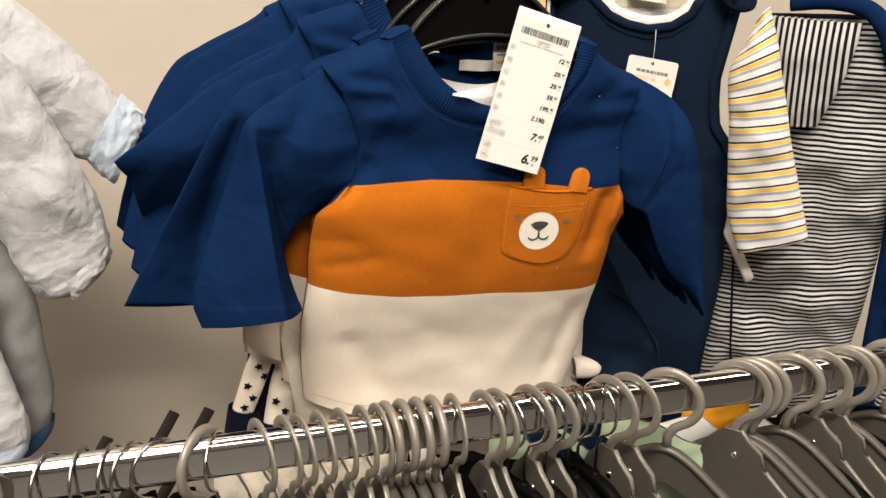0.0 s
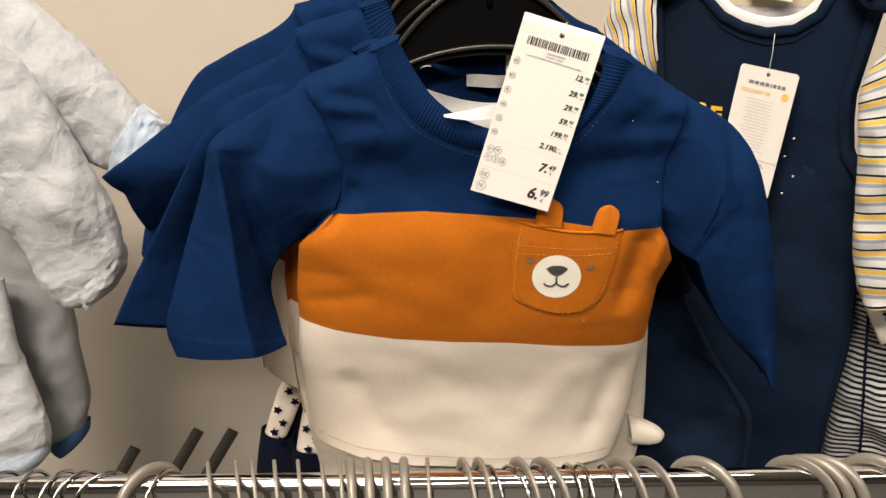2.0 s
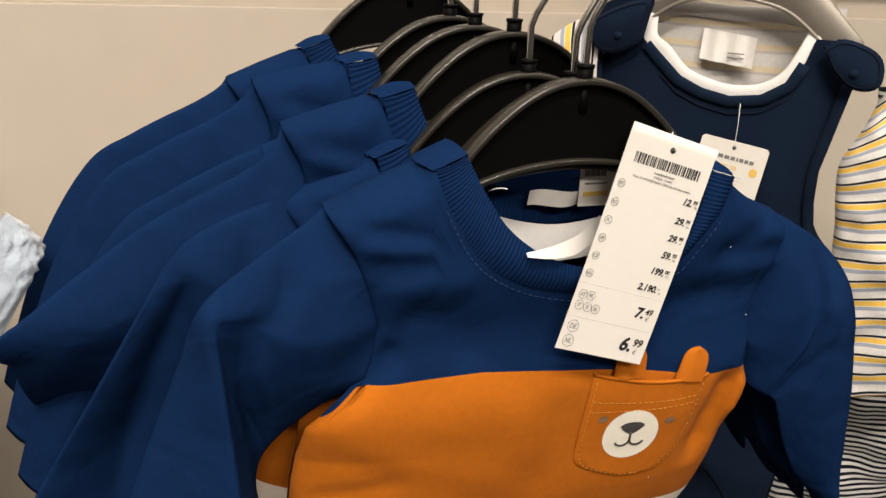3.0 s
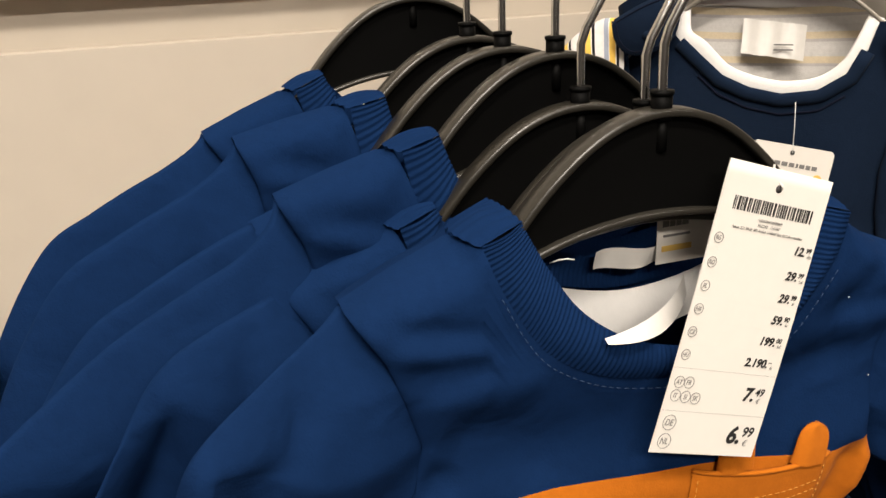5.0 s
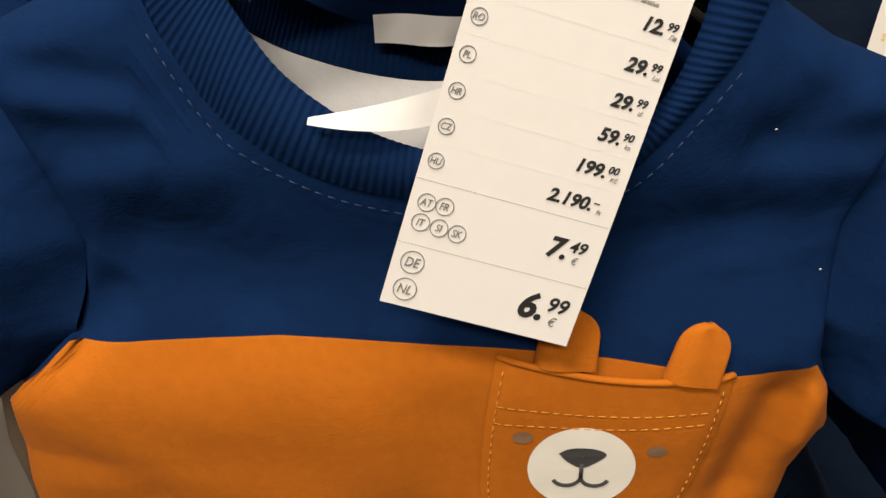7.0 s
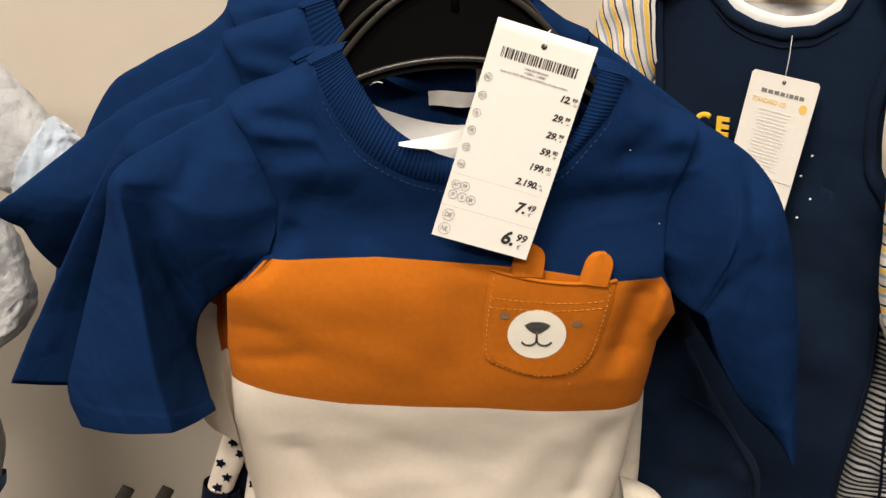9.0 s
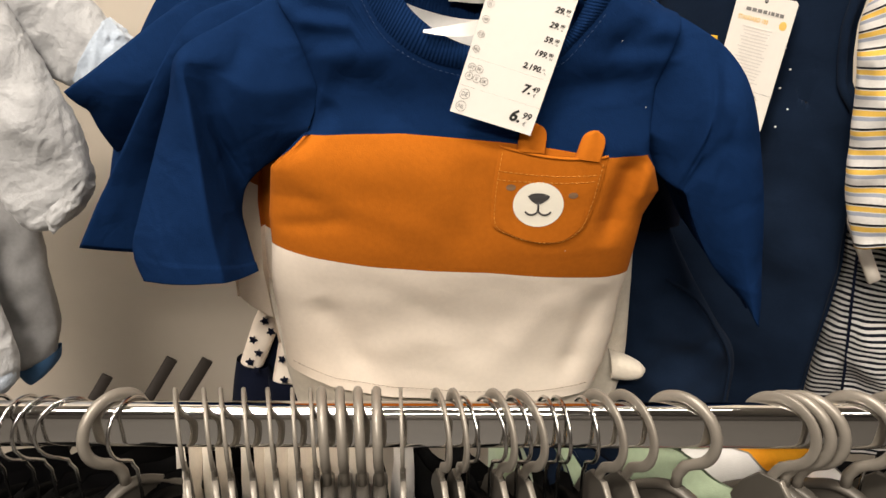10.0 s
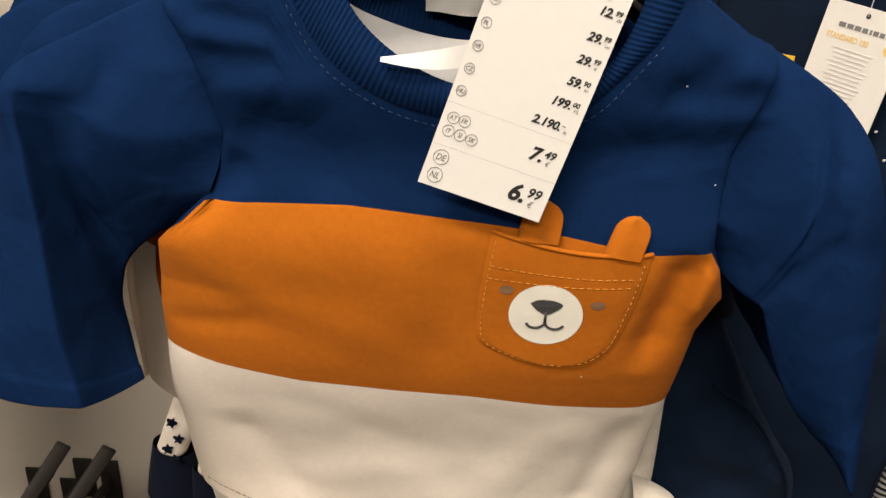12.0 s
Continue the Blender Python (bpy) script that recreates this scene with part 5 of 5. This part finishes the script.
part("gusset", tube([(0.010, 1.29, 0.060, 1.29, 0.815, 0.006), (0.006, 1.18, 0.050, 1.18, 0.815, 0.006), (-0.01, 1.09, 0.04, 1.08, 0.815, 0.006)], 16, 20, 75, 0.001), NAVY_DARK, star)
jacket = thing("cream_velour_top", "cream velour baby top hung behind blue shirts", "top", at=(0.2, 0.74, 1.1))
part("body", tube([(0.040, 1.33, 0.330, 1.33, 0.735, 0.014), (0.036, 1.28, 0.336, 1.28, 0.735, 0.018), (0.034, 1.22, 0.338, 1.22, 0.735, 0.020), (0.042, 1.15, 0.338, 1.15, 0.737, 0.020), (0.050, 1.10, 0.330, 1.10, 0.740, 0.018)], 50, 70, 77, 0.006), CREAM_PLUSH, jacket)
part("sleeve_end", tube([(0.322, 1.168, 0.326, 1.140, 0.726, 0.012), (0.336, 1.164, 0.338, 1.141, 0.722, 0.011), (0.348, 1.158, 0.348, 1.144, 0.720, 0.008), (0.353, 1.153, 0.353, 1.149, 0.720, 0.002)], 20, 26, 79, 0.002), CREAM_PLUSH, jacket)


# ---- plush suits at the other end of the wall ----
suit = thing("plush_overall", "pale grey plush baby overall with turned cuffs", "overall", at=(-0.25, 0.76, 1.2))
part("body", tube([(-0.44, 1.57, -0.200, 1.57, 0.790, 0.030), (-0.46, 1.45, -0.205, 1.45, 0.785, 0.040), (-0.46, 1.32, -0.215, 1.32, 0.785, 0.040), (-0.45, 1.22, -0.25, 1.22, 0.79, 0.035)], 60, 60, 81, 0.006, fuzz=0.0010), GREY_PLUSH, suit)
part("sleeve", tube([(-0.215, 1.560, -0.250, 1.44, 0.790, 0.026), (-0.165, 1.522, -0.200, 1.43, 0.785, 0.028), (-0.128, 1.488, -0.155, 1.40, 0.782, 0.026), (-0.098, 1.452, -0.125, 1.385, 0.780, 0.023), (-0.082, 1.428, -0.110, 1.380, 0.780, 0.021)], 70, 60, 83, 0.005, 0.045, fuzz=0.0011), GREY_PLUSH, suit)
part("cuff", tube([(-0.084, 1.438, -0.118, 1.384, 0.779, 0.023), (-0.074, 1.428, -0.110, 1.372, 0.779, 0.0245), (-0.068, 1.418, -0.102, 1.364, 0.779, 0.024), (-0.067, 1.412, -0.098, 1.360, 0.779, 0.021)], 24, 60, 85, 0.003, fuzz=0.0024), BLUEGREY_PLUSH, suit, "turned-back fluffy cuff")
part("leg", tube([(-0.185, 1.500, -0.300, 1.500, 0.752, 0.026), (-0.160, 1.470, -0.262, 1.430, 0.750, 0.030), (-0.135, 1.420, -0.225, 1.375, 0.748, 0.030), (-0.112, 1.365, -0.192, 1.335, 0.746, 0.028), (-0.106, 1.335, -0.180, 1.305, 0.745, 0.025), (-0.104, 1.312, -0.174, 1.288, 0.745, 0.023), (-0.115, 1.290, -0.165, 1.274, 0.745, 0.018), (-0.130, 1.278, -0.150, 1.272, 0.745, 0.008)], 100, 70, 87, 0.005, 0.045, fuzz=0.0012), GREY_PLUSH, suit)
part("foot_band", tube([(-0.103, 1.322, -0.142, 1.290, 0.735, 0.021), (-0.103, 1.308, -0.140, 1.278, 0.735, 0.021), (-0.110, 1.296, -0.138, 1.272, 0.736, 0.017)], 20, 50, 89, 0.003, fuzz=0.0022), GREY_PLUSH, suit)
knit = thing("grey_trousers", "mid-grey knitted baby trousers with steel blue cuffs", "trousers", at=(-0.22, 0.78, 1.1))
part("leg", tube([(-0.165, 1.40, -0.290, 1.40, 0.795, 0.020), (-0.178, 1.31, -0.285, 1.31, 0.790, 0.024), (-0.178, 1.23, -0.270, 1.22, 0.786, 0.025), (-0.176, 1.165, -0.246, 1.15, 0.782, 0.022), (-0.182, 1.134, -0.226, 1.118, 0.780, 0.018)], 60, 50, 91, 0.006, fuzz=0.0006), GREY_KNIT, knit)
part("cuff", tube([(-0.178, 1.138, -0.222, 1.118, 0.780, 0.019), (-0.181, 1.126, -0.215, 1.106, 0.780, 0.019), (-0.187, 1.118, -0.210, 1.102, 0.780, 0.017)], 16, 36, 93, 0.002), CUFF_BLUE, knit, "steel blue cuff")
second = thing("plush_suit", "white plush baby suit with a pale blue hem", "suit", at=(-0.25, 0.72, 1.1))
part("body", tube([(-0.207, 1.300, -0.40, 1.30, 0.735, 0.020), (-0.203, 1.245, -0.40, 1.24, 0.730, 0.028), (-0.194, 1.200, -0.40, 1.19, 0.727, 0.030), (-0.187, 1.160, -0.40, 1.14, 0.725, 0.030), (-0.192, 1.137, -0.40, 1.11, 0.725, 0.028)], 50, 60, 95, 0.006, fuzz=0.0012), GREY_PLUSH, second)
part("hem", tube([(-0.189, 1.150, -0.40, 1.118, 0.724, 0.030), (-0.192, 1.138, -0.40, 1.106, 0.724, 0.031), (-0.200, 1.128, -0.40, 1.098, 0.724, 0.029)], 14, 60, 97, 0.003, fuzz=0.001), BLUEGREY_PLUSH, second, "pale blue hem")


# ---- bare display prongs on the wall ----
def prong(x, y, z, long=0.34):
    ob = thing("display_prong", "dark bronze flat metal display prong", "prong", "wall prongs", at=(x, WALL_Y, z - 0.20))
    tip = Vector((x, y, z))
    bend = tip + Vector((-0.54, -0.20, -0.82)) * long
    root = Vector((bend.x, WALL_Y - 0.006, bend.z - 0.06))
    part("blade", sweep([tip, tip.lerp(bend, 0.5), bend], 0.0050, 0.0105, False, side=Vector((0.82, 0.1, -0.54))), GUNMETAL, ob)
    part("bracket", sweep([bend, root], 0.010, 0.010, False, side=Vector((1, 0, 0))), GUNMETAL, ob)
    part("wall_plate", box(root.x - 0.012, root.x + 0.012, WALL_Y - 0.006, WALL_Y - 0.002, root.z - 0.03, root.z + 0.03, 0.001), GUNMETAL, ob)


prong(-0.0690, 0.765, 1.1345)
prong(-0.0365, 0.765, 1.1335)
prong(-0.1315, 0.765, 1.1160)
prong(-0.0900, 0.775, 1.1020)
